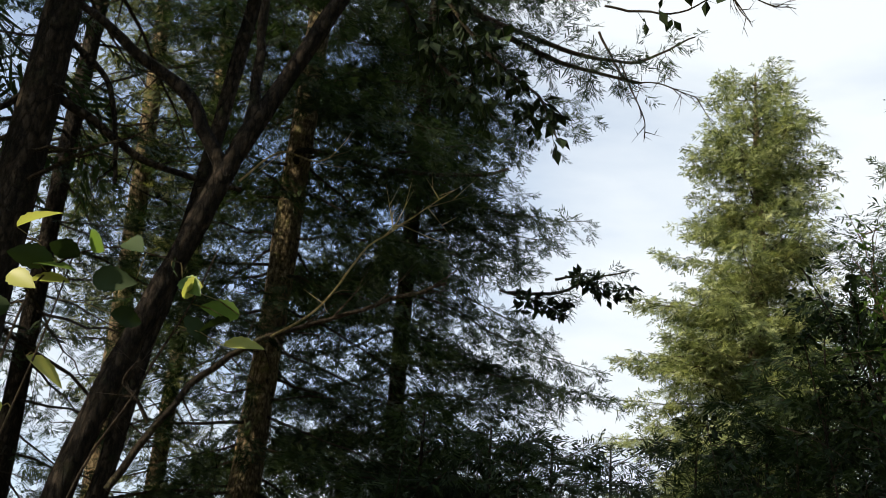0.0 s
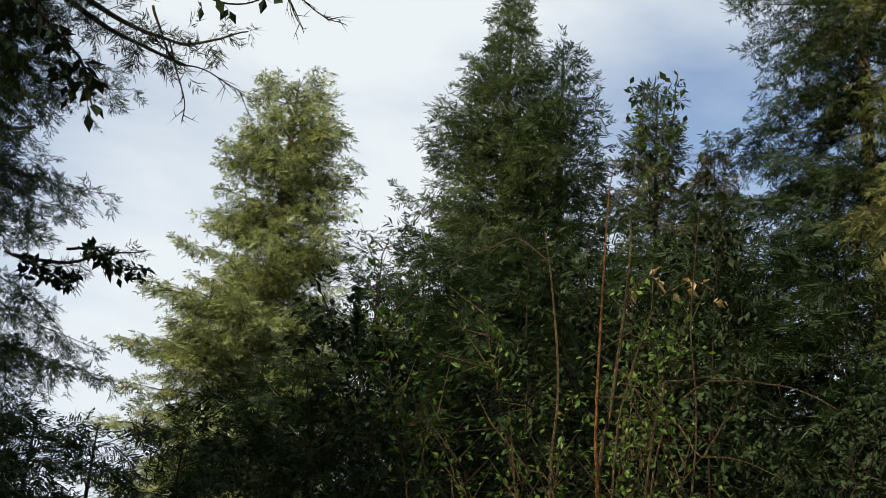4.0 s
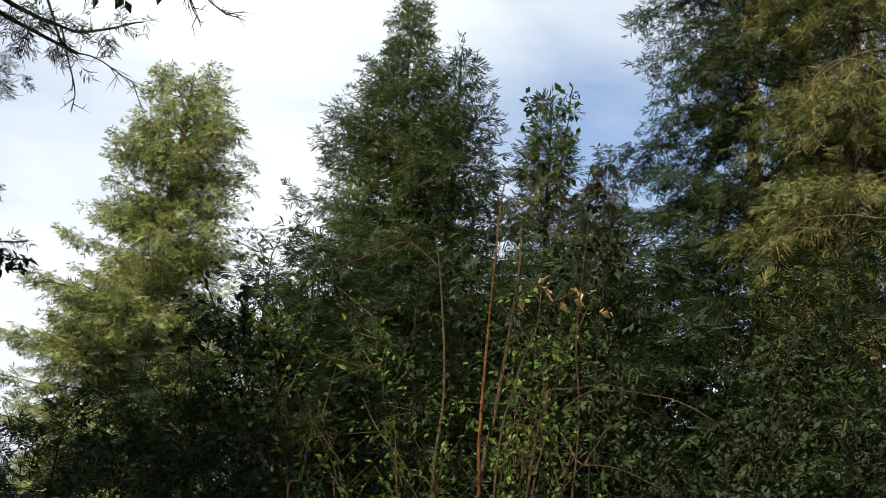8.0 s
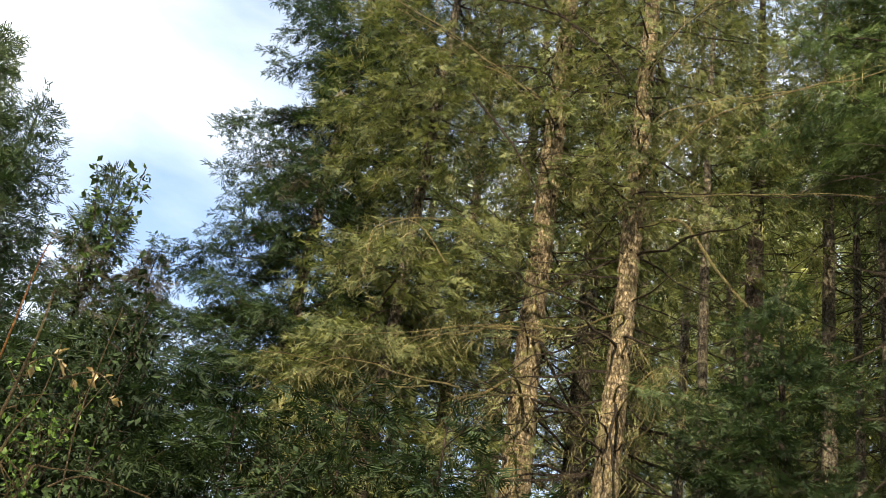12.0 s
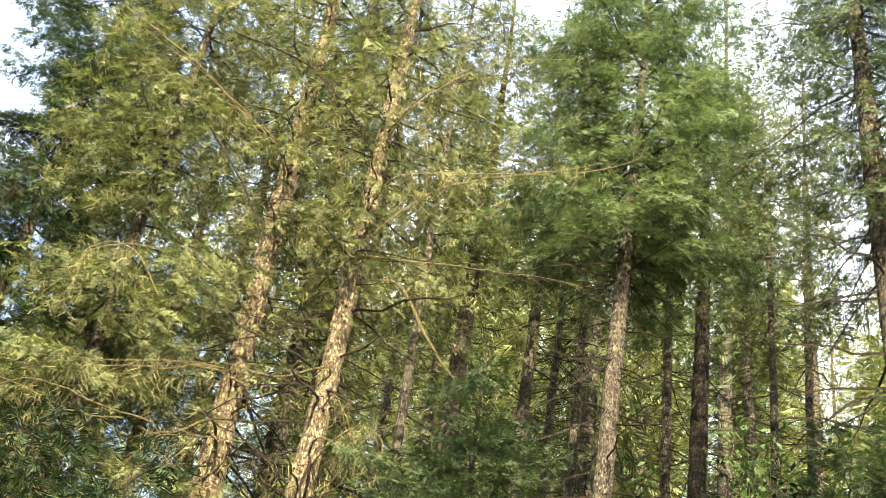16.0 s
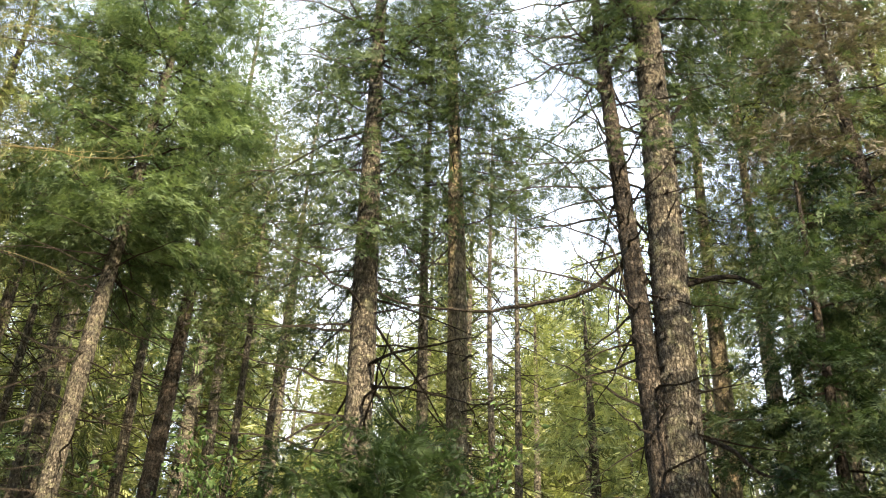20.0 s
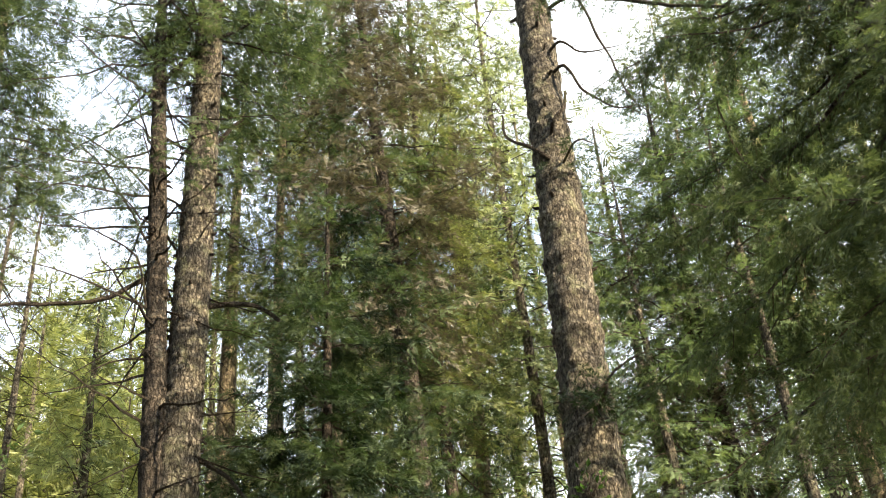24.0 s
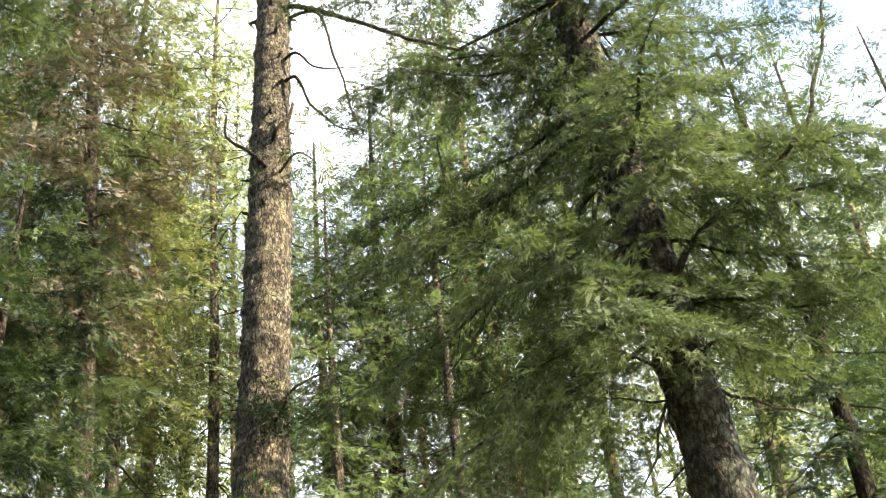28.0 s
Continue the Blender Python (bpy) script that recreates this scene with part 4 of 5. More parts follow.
# bare slim trunks standing in the light behind
for az, d, dia in ((76.4, 27, 0.2), (83.2, 26, 0.3), (85.6, 29, 0.22), (90.2, 28, 0.24), (94.2, 29, 0.28), (97.6, 27, 0.18), (108.6, 27, 0.16), (110.2, 31, 0.2), (151.0, 23, 0.18), (147.6, 25, 0.16), (138.0, 26, 0.16), (131.0, 25, 0.2), (124.8, 25, 0.22)):
    fir(az, d, 32, dia, 29, [(23, 1.2), (26, 1.6), (29, 0.2)], NEEDLE_OLIVE, BARK_PALE if az > 120 else BARK_GREY, lean=(0.012 * math.sin(az), 0.012 * math.cos(3 * az)), twig=0.4, fill=0.8, dead=(3, 0.8), dead_len=1.6, whorl=0.6,
        branches=False, label="slim bare fir trunk with dry twigs")

# ---------------------------------------------------------------- broken and notable limbs
leaning = new("broadleaf_tree")
leaning.location = (-0.55, 5.98, ground(-0.55, 5.98))
tagged(leaning, "dark leaning broadleaved tree over the path", "tree", "forest trees")
second = new("broadleaf_tree")
second.location = (-0.3, 7.5, ground(-0.3, 7.5))
tagged(second, "slim dark tree behind the leaning trunk", "tree", "forest trees")
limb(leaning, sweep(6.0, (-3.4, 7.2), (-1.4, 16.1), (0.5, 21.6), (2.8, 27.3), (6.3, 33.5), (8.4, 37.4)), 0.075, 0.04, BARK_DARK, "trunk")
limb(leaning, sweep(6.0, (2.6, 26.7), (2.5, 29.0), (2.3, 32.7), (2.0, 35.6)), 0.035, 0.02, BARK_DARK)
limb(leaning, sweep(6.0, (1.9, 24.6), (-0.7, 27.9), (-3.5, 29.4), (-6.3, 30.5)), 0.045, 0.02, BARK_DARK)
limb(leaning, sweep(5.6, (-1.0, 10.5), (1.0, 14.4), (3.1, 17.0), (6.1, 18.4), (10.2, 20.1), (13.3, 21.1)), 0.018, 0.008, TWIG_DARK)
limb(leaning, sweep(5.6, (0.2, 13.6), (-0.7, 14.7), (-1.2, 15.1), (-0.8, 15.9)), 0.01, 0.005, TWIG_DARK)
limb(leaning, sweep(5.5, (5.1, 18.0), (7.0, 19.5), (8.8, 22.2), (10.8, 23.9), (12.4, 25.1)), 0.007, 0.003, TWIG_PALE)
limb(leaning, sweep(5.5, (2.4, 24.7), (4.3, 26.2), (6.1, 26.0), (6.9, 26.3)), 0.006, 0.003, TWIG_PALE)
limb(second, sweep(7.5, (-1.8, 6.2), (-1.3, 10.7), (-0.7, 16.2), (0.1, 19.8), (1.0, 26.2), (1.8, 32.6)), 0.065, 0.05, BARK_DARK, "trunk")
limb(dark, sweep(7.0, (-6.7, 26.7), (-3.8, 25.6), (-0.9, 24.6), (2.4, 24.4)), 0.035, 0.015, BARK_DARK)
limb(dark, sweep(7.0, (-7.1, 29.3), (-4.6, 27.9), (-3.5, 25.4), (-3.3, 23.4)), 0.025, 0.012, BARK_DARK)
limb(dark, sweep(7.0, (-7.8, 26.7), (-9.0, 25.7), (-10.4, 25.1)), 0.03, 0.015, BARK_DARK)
bough(half, sweep(15.5, (5.4, 26.5), (10.0, 26.1), (13.9, 26.2), (15.6, 26.6)), 0.045, 0.02, TWIG_DARK, NEEDLE_DEEP_SHADE)
bough(dense, sweep(17, (16.0, 21.1), (18.2, 21.2), (20.3, 22.0), (21.6, 22.3)), 0.03, 0.008, TWIG_DARK, NEEDLE_DEEP_SHADE)
bough(leaning, sweep(6.2, (8.6, 36.4), (13.2, 33.4), (17.5, 31.5), (22.2, 30.6)), 0.03, 0.006, TWIG_DARK, NEEDLE_DEEP_SHADE)
bough(leaning, sweep(6.2, (13.8, 33.2), (18.1, 32.0), (21.6, 31.6), (24.6, 32.5)), 0.018, 0.004, TWIG_DARK, NEEDLE_DEEP_SHADE)
limb(leaning, sweep(6.2, (19.8, 32.8), (21.3, 30.8), (22.8, 30.6), (25.0, 29.7)), 0.008, 0.002, TWIG_DARK)
limb(leaning, sweep(6.2, (21.0, 31.5), (22.2, 29.3), (22.6, 28.2)), 0.006, 0.002, TWIG_DARK)
limb(leaning, sweep(6.2, (25.6, 35.6), (26.7, 34.1), (27.6, 32.9)), 0.006, 0.002, TWIG_DARK)
limb(leaning, sweep(6.2, (26.2, 35.1), (27.9, 34.0), (29.8, 33.6)), 0.006, 0.002, TWIG_DARK)
limb(massive, sweep(12.3, (141.6, 49.7), (144.8, 49.2), (148.7, 48.2), (152.8, 47.1)), 0.05, 0.02, TWIG_DARK)
limb(massive, sweep(12.3, (143.3, 49.4), (144.4, 47.2), (145.1, 45.5), (145.8, 44.0)), 0.03, 0.008, TWIG_DARK)
limb(massive, sweep(12.2, (141.7, 47.7), (143.1, 47.1), (145.6, 46.9)), 0.028, 0.006, TWIG_DARK)
limb(massive, sweep(12.2, (141.7, 46.7), (142.7, 45.4), (144.3, 44.4), (145.7, 44.3)), 0.03, 0.006, TWIG_DARK)
limb(massive, sweep(12.2, (139.6, 42.9), (138.3, 43.5), (137.4, 44.0), (137.3, 44.9)), 0.034, 0.012, TWIG_DARK)
limb(massive, sweep(12.1, (140.4, 44.3), (141.1, 44.8), (141.7, 45.5)), 0.035, 0.02, TWIG_DARK)
bough(massive, sweep(12.0, (141.4, 43.2), (142.3, 43.2), (142.9, 42.9)), 0.02, 0.006, TWIG_DARK, NEEDLE_DEEP_SHADE)
bough(massive, sweep(11.9, (140.7, 32.3), (139.5, 32.0), (137.7, 32.1)), 0.02, 0.006, TWIG_DARK, NEEDLE_DEEP_SHADE)
bough(massive, sweep(11.9, (141.1, 32.8), (143.1, 33.5), (144.8, 33.3)), 0.02, 0.006, TWIG_DARK, NEEDLE_DEEP_SHADE)
bough(leanfir, sweep(8.6, (161.8, 34.7), (163.8, 36.8), (167.1, 38.1), (170.7, 39.6), (172.9, 41.9), (174.8, 44.7)), 0.04, 0.012, TWIG_DARK, NEEDLE_NEAR)
bough(leanfir, sweep(8.6, (159.9, 35.6), (156.8, 36.9), (153.2, 38.2), (150.7, 40.5), (150.5, 43.3)), 0.022, 0.008, TWIG_DARK, NEEDLE_NEAR)
limb(leanfir, sweep(8.4, (159.9, 48.4), (156.9, 47.4), (153.9, 46.0), (152.3, 45.0)), 0.015, 0.006, TWIG_PALE)
bough(leanfir, sweep(8.6, (162.1, 31.6), (165.5, 32.9), (168.9, 32.5), (171.8, 31.9)), 0.02, 0.006, TWIG_DARK, NEEDLE_NEAR)
bough(leanfir, sweep(8.4, (159.8, 32.0), (156.8, 33.1), (153.4, 32.5), (150.7, 30.9)), 0.014, 0.004, TWIG_DARK, NEEDLE_NEAR)
limb(thick, sweep(13, (119.0, 37.0), (120.6, 37.2), (122.1, 37.1), (123.3, 36.6)), 0.045, 0.025, TWIG_DARK)
limb(thick, sweep(13, (119.1, 30.5), (120.9, 29.7), (122.1, 28.6), (123.7, 28.2)), 0.04, 0.012, TWIG_DARK)
limb(thick, sweep(13, (118.9, 43.7), (119.9, 44.6), (121.1, 45.4)), 0.05, 0.02, TWIG_DARK)
limb(red, sweep(13, (116.2, 38.2), (114.0, 37.2), (111.2, 36.6), (107.7, 36.3), (104.3, 36.4), (101.3, 37.3)), 0.04, 0.008, TWIG_DARK)
limb(red, sweep(12.9, (115.4, 46.2), (117.4, 47.8), (119.7, 48.9), (122.2, 50.0)), 0.05, 0.02, BARK_RED)
bough(red, sweep(12.9, (116.1, 39.4), (114.6, 41.3), (112.4, 43.0), (109.6, 43.9)), 0.022, 0.005, TWIG_DARK, NEEDLE_BLUE)
bough(red, sweep(12.9, (116.2, 41.7), (114.4, 42.8), (111.7, 43.9), (108.9, 43.9)), 0.022, 0.005, TWIG_DARK, NEEDLE_BLUE)
limb(red, sweep(12.9, (116.2, 34.6), (114.9, 34.4), (113.5, 33.9)), 0.02, 0.005, TWIG_DARK)
limb(red, sweep(12.9, (116.2, 36.9), (115.4, 39.0), (113.2, 40.0), (111.6, 40.6)), 0.02, 0.005, TWIG_DARK)
limb(lit2, sweep(15.7, (73.4, 36.1), (76.7, 38.9), (81.7, 40.2), (86.0, 40.7), (88.5, 41.4)), 0.022, 0.006, TWIG_PALE)
limb(lit1, sweep(15.5, (69.1, 28.6), (66.7, 29.0), (64.7, 28.4), (62.2, 27.9)), 0.02, 0.006, TWIG_PALE)
limb(lit2, sweep(15.7, (72.8, 30.2), (70.3, 29.3), (67.5, 29.2), (64.2, 28.3)), 0.02, 0.007, TWIG_PALE)
limb(lit1, sweep(16, (67.9, 26.8), (66.5, 26.1), (65.1, 25.6)), 0.028, 0.012, TWIG_PALE)
limb(lit2, sweep(15.6, (75.5, 34.5), (78.0, 31.9), (79.9, 30.4), (81.6, 29.5)), 0.03, 0.012, TWIG_PALE)
limb(lit2, sweep(15.6, (79.4, 30.8), (80.8, 29.0), (81.2, 27.1), (81.3, 25.6)), 0.016, 0.004, TWIG_PALE)
limb(lit2, sweep(15.6, (80.5, 29.2), (81.8, 28.6), (82.7, 28.6)), 0.014, 0.004, TWIG_PALE)
bough(lit2, sweep(15.4, (73.3, 27.1), (76.8, 26.6), (80.3, 26.2), (83.2, 27.3), (85.4, 27.9)), 0.016, 0.006, TWIG_PALE, NEEDLE_FRESH)
limb(lit2, sweep(15.6, (73.3, 35.6), (77.6, 35.7), (82.1, 35.6), (86.8, 35.5)), 0.014, 0.006, TWIG_DARK)
limb(lit2, sweep(15.6, (74.5, 25.1), (75.1, 26.7), (75.8, 28.1)), 0.016, 0.005, TWIG_PALE)
limb(lit1, sweep(16, (67.3, 39.3), (65.0, 40.1), (61.4, 40.8), (58.4, 40.7)), 0.02, 0.006, TWIG_PALE)
limb(lit1, sweep(16, (67.5, 40.4), (64.2, 40.4), (60.8, 39.3), (58.5, 37.9)), 0.018, 0.005, TWIG_DARK)
limb(lit2, sweep(15.6, (73.8, 41.6), (75.6, 43.3), (79.2, 44.3), (83.3, 44.9)), 0.018, 0.005, TWIG_DARK)
bough(hung, sweep(14.8, (63.6, 31.4), (61.6, 33.0), (59.5, 32.5), (59.3, 31.0)), 0.013, 0.004, TWIG_PALE, STRAND, fill=0.7, width=0.35)
bough(hung, sweep(15, (63.7, 25.9), (61.5, 25.6), (58.6, 26.0), (55.2, 26.0)), 0.013, 0.004, TWIG_PALE, STRAND, fill=0.7, width=0.35)
bough(hung, sweep(14.5, (67.9, 29.0), (65.1, 28.8), (62.3, 28.1), (58.9, 27.4)), 0.013, 0.004, TWIG_PALE, STRAND, fill=0.7, width=0.35)
bough(cones, sweep(25.5, (46.0, 26.5), (45.6, 29.5), (44.9, 31.6)), 0.03, 0.01, TWIG_DARK, LEAF_MID, leaf=0.24, fill=1.1, width=0.35)
bough(cones, sweep(25.5, (46.5, 27.0), (47.0, 30.2), (47.2, 32.3)), 0.03, 0.01, TWIG_DARK, LEAF_MID, leaf=0.24, fill=1.1, width=0.35)
bough(lit1, sweep(15, (68.9, 29.1), (66.6, 29.1), (63.9, 28.6), (62.0, 27.4)), 0.013, 0.004, TWIG_PALE, STRAND, fill=0.7, width=0.35)
bough(hung, sweep(14.5, (63.5, 33.4), (61.1, 33.1), (59.4, 32.1), (59.4, 30.1)), 0.013, 0.004, TWIG_PALE, STRAND, fill=0.7, width=0.35)
bough(hung, sweep(14.6, (65.2, 26.1), (62.4, 26.2), (59.0, 26.4), (56.4, 24.7)), 0.013, 0.004, TWIG_PALE, STRAND, fill=0.7, width=0.35)
bough(hung, sweep(14.4, (63.9, 23.9), (61.1, 23.4), (58.6, 23.1), (56.4, 22.0)), 0.013, 0.004, TWIG_PALE, STRAND, fill=0.7, width=0.35)
bough(lit1, sweep(15.4, (69.7, 26.2), (67.2, 26.0), (65.4, 25.4), (64.2, 23.9)), 0.013, 0.004, TWIG_PALE, STRAND, fill=0.7, width=0.35)
bough(lit2, sweep(15, (74.1, 39.0), (77.2, 39.8), (81.8, 40.2), (86.3, 40.9)), 0.013, 0.004, TWIG_PALE, STRAND, fill=0.7, width=0.35)
bough(lit2, sweep(15, (74.0, 27.2), (75.3, 28.1), (76.3, 27.3), (76.3, 25.5)), 0.013, 0.004, TWIG_PALE, STRAND, fill=0.7, width=0.35)
bough(lit2, sweep(15.4, (73.5, 29.1), (74.8, 27.2), (73.9, 24.7), (73.0, 22.6)), 0.013, 0.004, TWIG_PALE, STRAND, fill=0.7, width=0.35)
bough(hung, sweep(14.2, (59.0, 23.8), (58.0, 22.9), (57.5, 21.3), (56.9, 19.8)), 0.013, 0.004, TWIG_PALE, STRAND, fill=0.7, width=0.35)
bough(lit1, sweep(15.5, (67.4, 39.2), (64.2, 40.6), (60.8, 41.6), (56.7, 42.3)), 0.013, 0.004, TWIG_PALE, STRAND, fill=0.7, width=0.35)
bough(lit2, sweep(15, (74.4, 42.3), (76.5, 43.8), (79.8, 45.1), (84.0, 45.4)), 0.013, 0.004, TWIG_PALE, STRAND, fill=0.7, width=0.35)
limb(lit2, sweep(15.5, (73.0, 35.3), (78.0, 35.7), (82.4, 35.7), (85.5, 35.5)), 0.014, 0.005, TWIG_PALE)
limb(lit1, sweep(15.5, (63.0, 43.4), (67.4, 43.1), (69.5, 42.4), (71.5, 41.0)), 0.02, 0.008, TWIG_DARK)
limb(lit1, sweep(15.4, (63.4, 39.1), (66.1, 37.1), (67.9, 34.9)), 0.022, 0.012, TWIG_DARK)
limb(lit1, sweep(15.3, (56.7, 42.7), (62.1, 41.4), (66.7, 39.3)), 0.012, 0.006, TWIG_PALE)
limb(lit2, sweep(15.3, (67.6, 43.2), (71.2, 41.3), (72.6, 39.3)), 0.02, 0.012, TWIG_DARK)
bough(dense, sweep(17, (18.2, 21.8), (19.5, 22.0), (20.7, 21.4), (21.9, 21.6)), 0.02, 0.006, TWIG_DARK, LEAF_DARK_SHADE, leaf=0.15, fill=2.4, width=0.4)
bough(dense, sweep(17, (15.6, 21.2), (17.2, 20.8), (18.4, 20.5), (19.0, 20.9)), 0.02, 0.006, TWIG_DARK, LEAF_DARK_SHADE, leaf=0.15, fill=2.4, width=0.5)
bough(leaning, sweep(6.1, (9.5, 36.0), (13.5, 32.0), (17.0, 29.5), (18.0, 28.0)), 0.015, 0.004, TWIG_DARK, LEAF_DARK_SHADE, leaf=0.11, fill=1.0, width=0.8)
bough(leaning, sweep(6.1, (8.4, 35.0), (11.5, 31.0), (14.5, 28.5)), 0.015, 0.004, TWIG_DARK, LEAF_DARK_SHADE, leaf=0.11, fill=1.0, width=0.8)
bough(leaning, sweep(6.1, (20.0, 34.0), (23.5, 33.6), (25.8, 34.2)), 0.008, 0.003, TWIG_DARK, LEAF_DARK_SHADE, leaf=0.10, fill=0.5, width=0.3)


def leafy_twig():
    """Sunlit sapling by the path, with single large leaves."""
    sap = new("sapling")
    base = np.array([-0.45, 3.45, ground(-0.45, 3.45)])
    sap.location = base
    tagged(sap, "sapling with large leaves coloured as sunlit and as shaded", "sapling", "undergrowth")
    stems = [limb(sap, sweep(3.5, *pts), 0.005, 0.002, TWIG_DARK, "stem")[1] for pts in (
        ((-8.0, 6.0), (-6.6, 15.0), (-5.6, 19.0), (-3.0, 20.8), (0.4, 20.7)), ((-7.4, 4.0), (-6.0, 11.5), (-5.0, 16.5), (-4.3, 21.0)), ((-3.5, 6.0), (-0.5, 15.0), (1.2, 19.0), (2.0, 21.5)))]
    r = np.random.default_rng(8)
    g = Geo()
    n = 13
    u = np.linspace(0, 1, n)
    w = 0.27 * np.sin(np.pi * np.clip(u, 0, 1) ** 0.8) ** 0.9 * (1 + 0.07 * np.where(np.arange(n) % 2, 1, -1))
    rows = np.stack([np.stack([u, -w, 0.10 * w / 0.27 - 0.12 * u ** 2], -1), np.stack([u, 0 * u, -0.12 * u ** 2], -1), np.stack([u, w, 0.10 * w / 0.27 - 0.12 * u ** 2], -1)], 1)
    q = []
    for i in range(n - 1):
        for k in range(2):
            q.append((i * 3 + k, i * 3 + k + 1, i * 3 + k + 4, i * 3 + k + 3))
    g.add(rows.reshape(-1, 3), q)
    # one leaf in three colours: sun and shade are painted in
    lit, pale, shaded = g.mesh("leaf", LEAF_SUNLIT, True), g.mesh("leaf", LEAF_LIGHT, True), g.mesh("leaf", LEAF_DARK_SHADE, True)
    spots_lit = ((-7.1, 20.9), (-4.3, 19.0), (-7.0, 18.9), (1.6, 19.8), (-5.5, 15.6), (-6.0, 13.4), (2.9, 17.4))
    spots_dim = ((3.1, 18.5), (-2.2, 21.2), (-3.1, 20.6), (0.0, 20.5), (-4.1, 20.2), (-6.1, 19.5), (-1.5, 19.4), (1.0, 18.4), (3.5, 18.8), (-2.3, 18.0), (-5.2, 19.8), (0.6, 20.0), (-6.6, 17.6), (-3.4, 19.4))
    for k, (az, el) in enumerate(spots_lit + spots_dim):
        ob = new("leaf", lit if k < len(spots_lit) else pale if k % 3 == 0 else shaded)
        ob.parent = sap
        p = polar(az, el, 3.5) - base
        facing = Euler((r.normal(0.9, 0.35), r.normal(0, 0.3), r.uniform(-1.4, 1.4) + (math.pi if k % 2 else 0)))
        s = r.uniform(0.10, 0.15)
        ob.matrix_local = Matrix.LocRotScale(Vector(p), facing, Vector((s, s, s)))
        stalk = Geo()
        near = min((q for path in stems for q in path - base), key=lambda q: float(np.linalg.norm(q - p)))
        tube(stalk, np.stack([near, (near + p) / 2 + np.array([0, 0, 0.01]), p]), [0.002, 0.0018, 0.0015], 5)
        part("leaf_stalk", stalk, TWIG_PALE, sap)


leafy_twig()


def trunk_sprig():
    """Fresh leafy shoots that grow from the bark of the massive trunk."""
    g, wood = Geo(), Geo()
    r = np.random.default_rng(14)
    base = polar(138.9, 27.6, 11.95)
    n = 34
    d = unit(r.normal(size=(n, 3)) * np.array([1, 1, 0.6]) + np.array([-0.3, 0.35, 0.9]))
    tip = base + d * r.uniform(0.12, 0.34, n)[:, None]
    sticks(wood, np.repeat(base[None], n, 0) - np.array(massive.location), tip - np.array(massive.location), 0.004)
    scatter(g, LEAF, tip - np.array(massive.location), d + r.normal(size=(n, 3)) * 0.4, r.normal(size=(n, 3)) * 0.5 + np.array([0, 0, 1.0]), r.uniform(0.06, 0.11, n))
    stuff("leaf_sprig", g, LEAF_LIGHT, massive, "fresh green leafy shoots on the bark")
    stuff("twig_mass", wood, TWIG_DARK, massive)


def twig_nest():
    """A dark tangle of twigs caught in the branches of the cone-laden fir."""
    r = np.random.default_rng(15)
    g = Geo()
    here = polar(145.6, 34.2, 20.7) - np.array(coned.location)
    n = 700
    p = unit(r.normal(size=(n, 3))) * (r.random(n) ** 0.5)[:, None] * np.array([0.13, 0.13, 0.3])
    sticks(g, here + p, here + p + r.normal(size=(n, 3)) * np.array([0.05, 0.05, 0.09]), 0.009)
    stuff("twig_nest", g, BARK_DARK, coned, "dark hanging tangle of twigs")


trunk_sprig()
twig_nest()

# ---------------------------------------------------------------- forest behind
back = [fir(az, 36, 30, 0.4, 36, [(9, 2.4), (18, 3.0), (27, 2.4), (36, 0.2)], mat, BARK_GREY, twig=0.71, fill=1.0, whorl=0.85, dead=(3, 0.4), branches=False, forms=SPRAYS_FAR, group="deep forest firs", label="slim fir deep in the sunlit forest")
        for az, mat in ((59.0, NEEDLE_OLIVE), (129.0, NEEDLE_PALE_LIT), (171.0, NEEDLE_FRESH))]
spots = random.Random(5)
for k in range(30):
    az = 62 + k * 3.9 + spots.uniform(-1.5, 1.5)
    d = spots.uniform(32, 46)
    if (92 < az < 119 and k % 4) or (74 < az < 92 and k % 2):
        continue
    p = polar(az, 0, d)
    m = Matrix.LocRotScale((p[0], p[1], ground(p[0], p[1])), Euler((0, 0, spots.random() * 6.28)), Vector((1, 1, 1)) * 1.0)
    thing = copy_thing(back[k % 3], m)
    s = spots.uniform(0.8, 1.08)
    thing.scale = (s, s, s * spots.uniform(0.9, 1.1))

# unseen firs added in the west to block the sun; label carried over
for k, (x, y, s) in enumerate(((-4.6, 5.7, 0.42), (-5.4, 7.4, 0.45), (-10, 8.8, 0.5), (-8.5, 7, 0.48), (-11, 10, 0.52), (-8, 13, 0.42), (-8, 21, 0.6), (-11, 25, 0.62), (-8.5, 29, 0.6), (-12, 34, 0.62))):
    thing = copy_thing(back[k % 3], Matrix.LocRotScale((x, y, ground(x, y)), Euler((0, 0, 1.7 * k)), Vector((1, 1, 1))))
    thing.scale = (s, s, s)
# tall unseen firs added round the standpoint; their crowns hold off skylight
skylight_blocker = conifer("fir_tree", "unseen fir added to block skylight over the path", (-2.6, -0.8), 16.5, 0.5, [(9.0, 4.2), (11, 4.4), (14, 3.2), (16.5, 0.4)], NEEDLE_DEEP_SHADE, BARK_GREY, twig=0.6, fill=1.1, dead=(4, 0.2), branches=False, forms=SPRAYS_FAR)
for k, (x, y) in enumerate(((-4.4, 9.4), (-9.0, 11.0), (-8.5, 7.6))):
    copy_thing(skylight_blocker, Matrix.LocRotScale((x, y, ground(x, y)), Euler((0, 0, 2.1 * k)), Vector((1, 1, 1))))


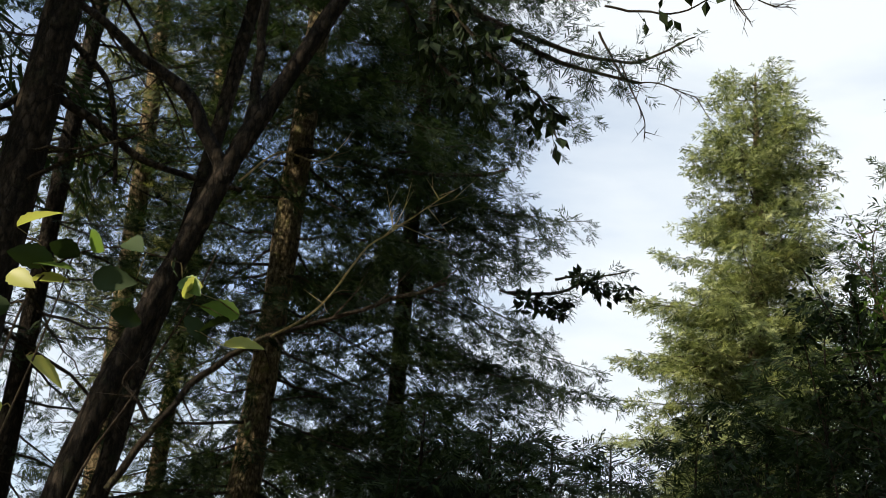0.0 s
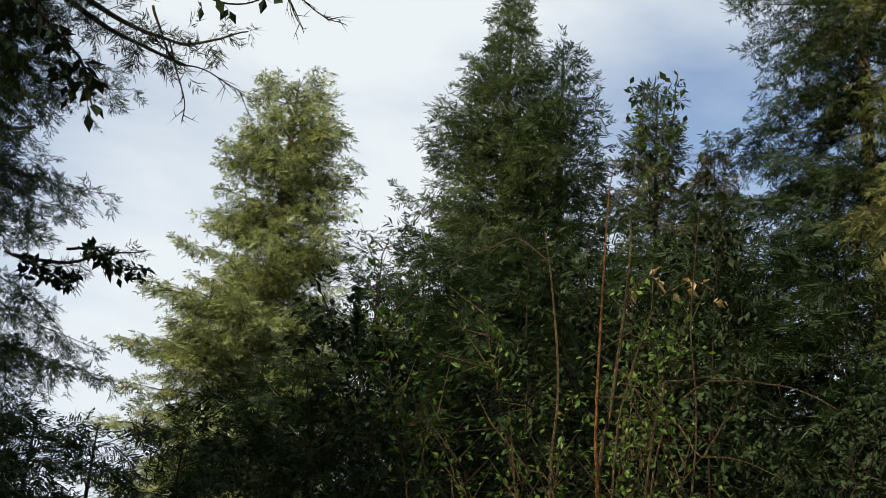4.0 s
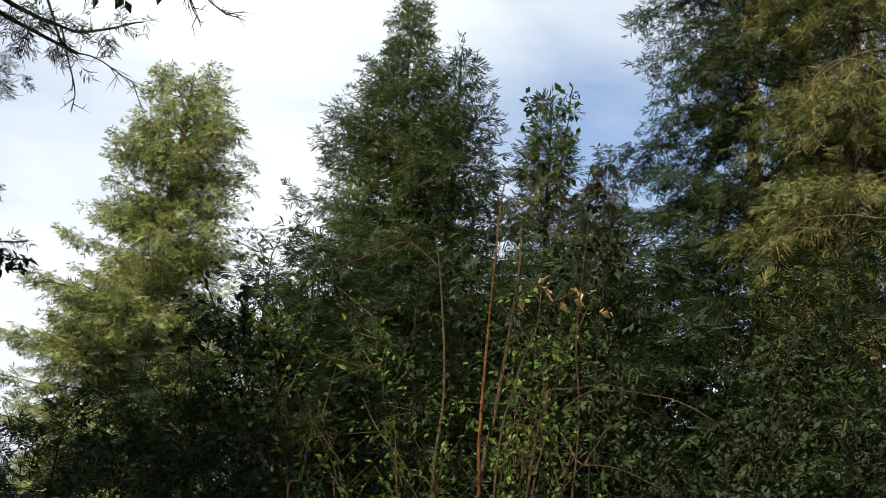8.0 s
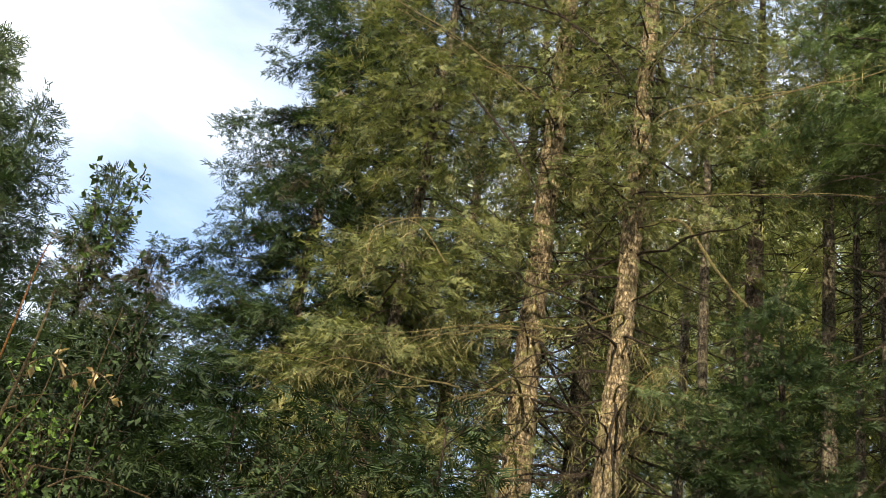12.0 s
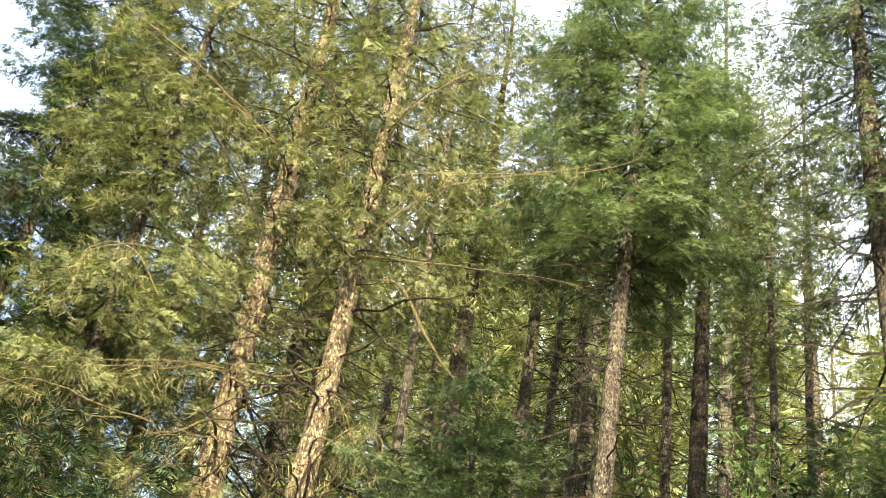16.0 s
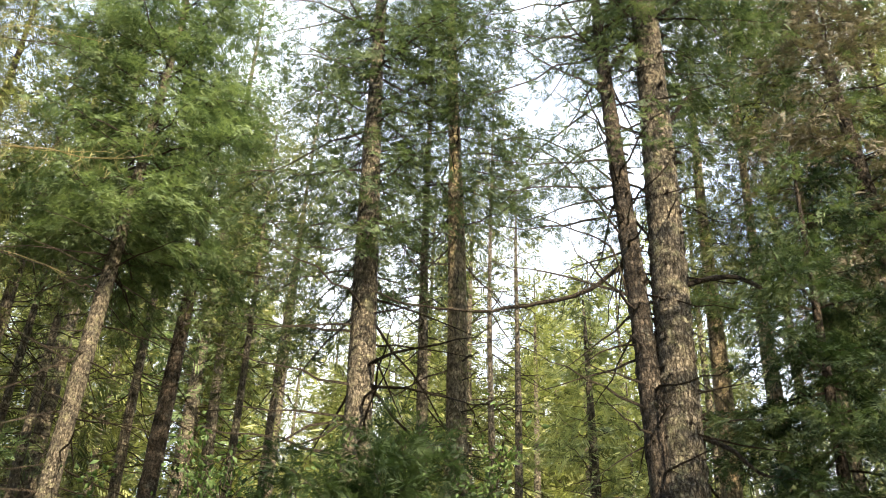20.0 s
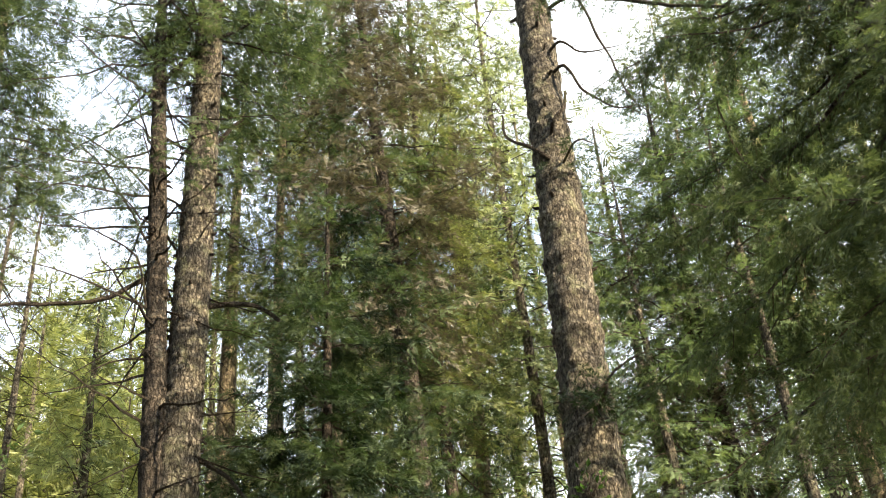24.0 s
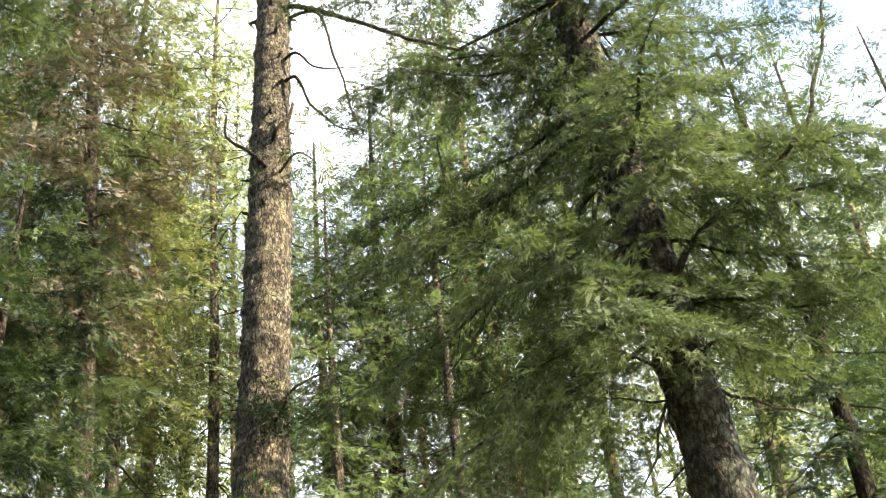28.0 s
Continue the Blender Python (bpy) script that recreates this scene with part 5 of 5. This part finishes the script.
def far_woods():
    """The wooded slope far up the hill: many crowns on thin trunks, too many to count."""
    r = np.random.default_rng(77)
    leaf, wood = Geo(), Geo()
    for k in range(220):
        az, d = (r.uniform(58, 180), r.uniform(52, 80)) if k < 70 else (r.uniform(72, 122), r.uniform(42, 70))
        x, y = polar(az, 0, d)[:2]
        z0 = ground(x, y)
        top = r.uniform(22, 34) if k < 70 else r.uniform(16, 31)
        foot = np.array([x, y, z0])
        tube(wood, foot + np.array([[0, 0, -0.5], [0, 0, top * 0.5], [0, 0, top]]), [0.25, 0.16, 0.03], 6)
        n = 300 if k < 70 else 470
        u = r.random(n) ** 0.8
        h = top * (0.12 + 0.88 * u)
        rad = 3.2 * (1 - u) ** 0.7 * np.sqrt(r.random(n)) + 0.15
        phi = r.random(n) * 6.283
        out = np.stack([np.cos(phi), np.sin(phi), 0 * phi], -1)
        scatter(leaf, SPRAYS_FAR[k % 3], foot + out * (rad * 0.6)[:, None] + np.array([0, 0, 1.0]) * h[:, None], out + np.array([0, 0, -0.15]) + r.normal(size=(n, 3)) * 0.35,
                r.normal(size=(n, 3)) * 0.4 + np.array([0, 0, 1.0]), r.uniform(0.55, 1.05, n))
    # the slope's sunlight is put into the needle colour
    wood_root = new("far_woods", leaf.mesh("far_woods", NEEDLE_FAR_LIT))
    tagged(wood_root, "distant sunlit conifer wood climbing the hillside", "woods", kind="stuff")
    part("far_trunks", wood, BARK_GREY, wood_root)["kind"] = "stuff"


far_woods()

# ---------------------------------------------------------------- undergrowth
# shrubs whose shade is partly put into the leaf colour
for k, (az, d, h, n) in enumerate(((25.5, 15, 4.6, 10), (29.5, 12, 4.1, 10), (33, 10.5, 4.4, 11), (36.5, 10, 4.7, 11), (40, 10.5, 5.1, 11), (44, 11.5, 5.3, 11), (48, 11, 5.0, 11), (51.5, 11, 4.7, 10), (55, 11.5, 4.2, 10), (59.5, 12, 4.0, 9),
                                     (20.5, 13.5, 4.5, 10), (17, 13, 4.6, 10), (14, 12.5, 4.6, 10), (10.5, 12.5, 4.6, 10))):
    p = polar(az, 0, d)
    shrub("shrub", "dense dark-green shrub, leaves darkened further for shade", (p[0], p[1]), n, h, 2.1, LEAF_DARK_SHADE, TWIG_DARK, leaf=0.085, leaves=130, seed=40 + k, tip=(0.12, 1.0), twigs=10)
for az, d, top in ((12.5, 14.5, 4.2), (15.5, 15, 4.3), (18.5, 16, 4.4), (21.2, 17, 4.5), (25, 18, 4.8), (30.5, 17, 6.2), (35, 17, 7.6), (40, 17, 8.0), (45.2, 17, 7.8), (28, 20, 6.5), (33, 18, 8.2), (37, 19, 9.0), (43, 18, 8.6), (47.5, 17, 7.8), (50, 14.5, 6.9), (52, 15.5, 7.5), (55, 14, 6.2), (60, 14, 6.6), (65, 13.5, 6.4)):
    fir(az, d, 8, 0.08, top, [(-0.5, 2.4), (top * 0.5, 1.9), (top * 0.85, 1.0), (top, 0.45)], NEEDLE_DEEP_SHADE, BARK_DARK, twig=0.3, fill=1.6, forms=SPRAYS_FAR, droop=0.2, rise=0.5, label="young dark fir among the shrubs", name="young_fir", branches=False, gaps=-0.9)
p = polar(44.0, 0, 7.6)
elder = shrub("elder_shrub", "tall shrub with orange and pale stems and fresh leaves", (p[0], p[1]), 5, 4.9, 1.1, LEAF_LIGHT, STEM_PALE, leaf=0.05, leaves=50, seed=3, tip=(0.72, 1.0), radius=0.006, twigs=6)
q = polar(39.6, 0, 8.2)
shrub("elder_shrub", "tall shrub with fresh green leaves in the light", (q[0], q[1]), 6, 5.0, 1.1, LEAF_LIGHT, STEM_PALE, leaf=0.055, leaves=70, seed=5, tip=(0.7, 1.0), radius=0.006, twigs=8)
limb(elder, sweep(7.6, (43.8, 12.0), (43.6, 16.4), (43.7, 21.9), (43.9, 27.0), (44.1, 28.0)), 0.015, 0.003, STEM_ORANGE, "stem")
limb(elder, sweep(7.7, (43.7, 12.0), (44.3, 17.9), (44.8, 22.0), (45.0, 24.3), (45.0, 26.1)), 0.017, 0.007, STEM_PALE, "stem")
limb(elder, sweep(7.6, (41.7, 11.8), (41.8, 18.3), (41.3, 22.8), (40.8, 25.3)), 0.012, 0.005, STEM_PALE, "stem")
limb(elder, sweep(7.5, (45.9, 14.1), (46.6, 18.1), (46.7, 18.8), (47.5, 18.9), (48.8, 19.1)), 0.011, 0.004, STEM_PALE, "stem")
limb(elder, sweep(7.5, (46.3, 15.3), (48.4, 15.6), (50.1, 15.5), (52.2, 14.6)), 0.009, 0.003, STEM_PALE, "stem")
limb(elder, sweep(7.5, (48.5, 15.6), (49.6, 17.6), (50.3, 19.0)), 0.009, 0.003, STEM_PALE)
limb(elder, sweep(7.5, (47.5, 18.1), (49.0, 19.0), (52.2, 18.7), (55.2, 17.4)), 0.008, 0.003, STEM_PALE)
limb(elder, sweep(7.5, (42.2, 11.9), (40.4, 14.9), (38.9, 16.5), (38.0, 17.9)), 0.008, 0.003, STEM_PALE, "stem")
limb(elder, sweep(7.4, (35.8, 11.3), (35.7, 14.2), (35.9, 16.6)), 0.008, 0.003, STEM_PALE, "stem")
limb(elder, sweep(7.4, (37.8, 11.5), (37.2, 14.4), (36.2, 16.0)), 0.007, 0.003, STEM_PALE, "stem")
limb(elder, sweep(7.6, (44.4, 13.5), (45.1, 19.0), (46.0, 21.6), (46.1, 24.1)), 0.009, 0.003, STEM_PALE, "stem")
limb(elder, sweep(7.6, (41.1, 24.0), (39.4, 24.9), (37.8, 24.2), (36.2, 23.3)), 0.007, 0.003, STEM_PALE)
limb(elder, sweep(7.6, (47.9, 13.7), (47.9, 21.1), (48.1, 24.2), (48.3, 26.2)), 0.008, 0.003, STEM_PALE, "stem")
bough(elder, sweep(7.8, (44.8, 22.6), (45.9, 23.4), (47.0, 22.9)), 0.008, 0.003, STEM_PALE, LEAF_TAN, leaf=0.09, fill=0.9, width=0.35)
bough(elder, sweep(7.8, (46.6, 22.6), (48.2, 23.3), (49.3, 22.2)), 0.008, 0.003, STEM_PALE, LEAF_TAN, leaf=0.09, fill=0.9, width=0.4)
for k, (az, d, h, mat) in enumerate(((94.5, 11.0, 5.0, LEAF_MID), (97.5, 11.5, 5.6, LEAF_MID), (102, 11.5, 5.6, LEAF_MID), (106.5, 11.5, 6.3, LEAF_MID), (92, 10.5, 4.6, LEAF_DARK_SHADE))):
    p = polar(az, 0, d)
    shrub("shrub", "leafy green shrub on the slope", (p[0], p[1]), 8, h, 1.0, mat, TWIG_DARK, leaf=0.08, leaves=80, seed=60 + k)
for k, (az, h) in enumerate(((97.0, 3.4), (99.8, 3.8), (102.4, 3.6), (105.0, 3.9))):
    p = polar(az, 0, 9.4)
    shrub("shrub", "compact dark evergreen bush on the slope", (p[0], p[1]), 9, h, 0.9, LEAF_DARK_SHADE, TWIG_DARK, leaf=0.075, leaves=170, seed=80 + k, tip=(0.3, 1.0), twigs=12)
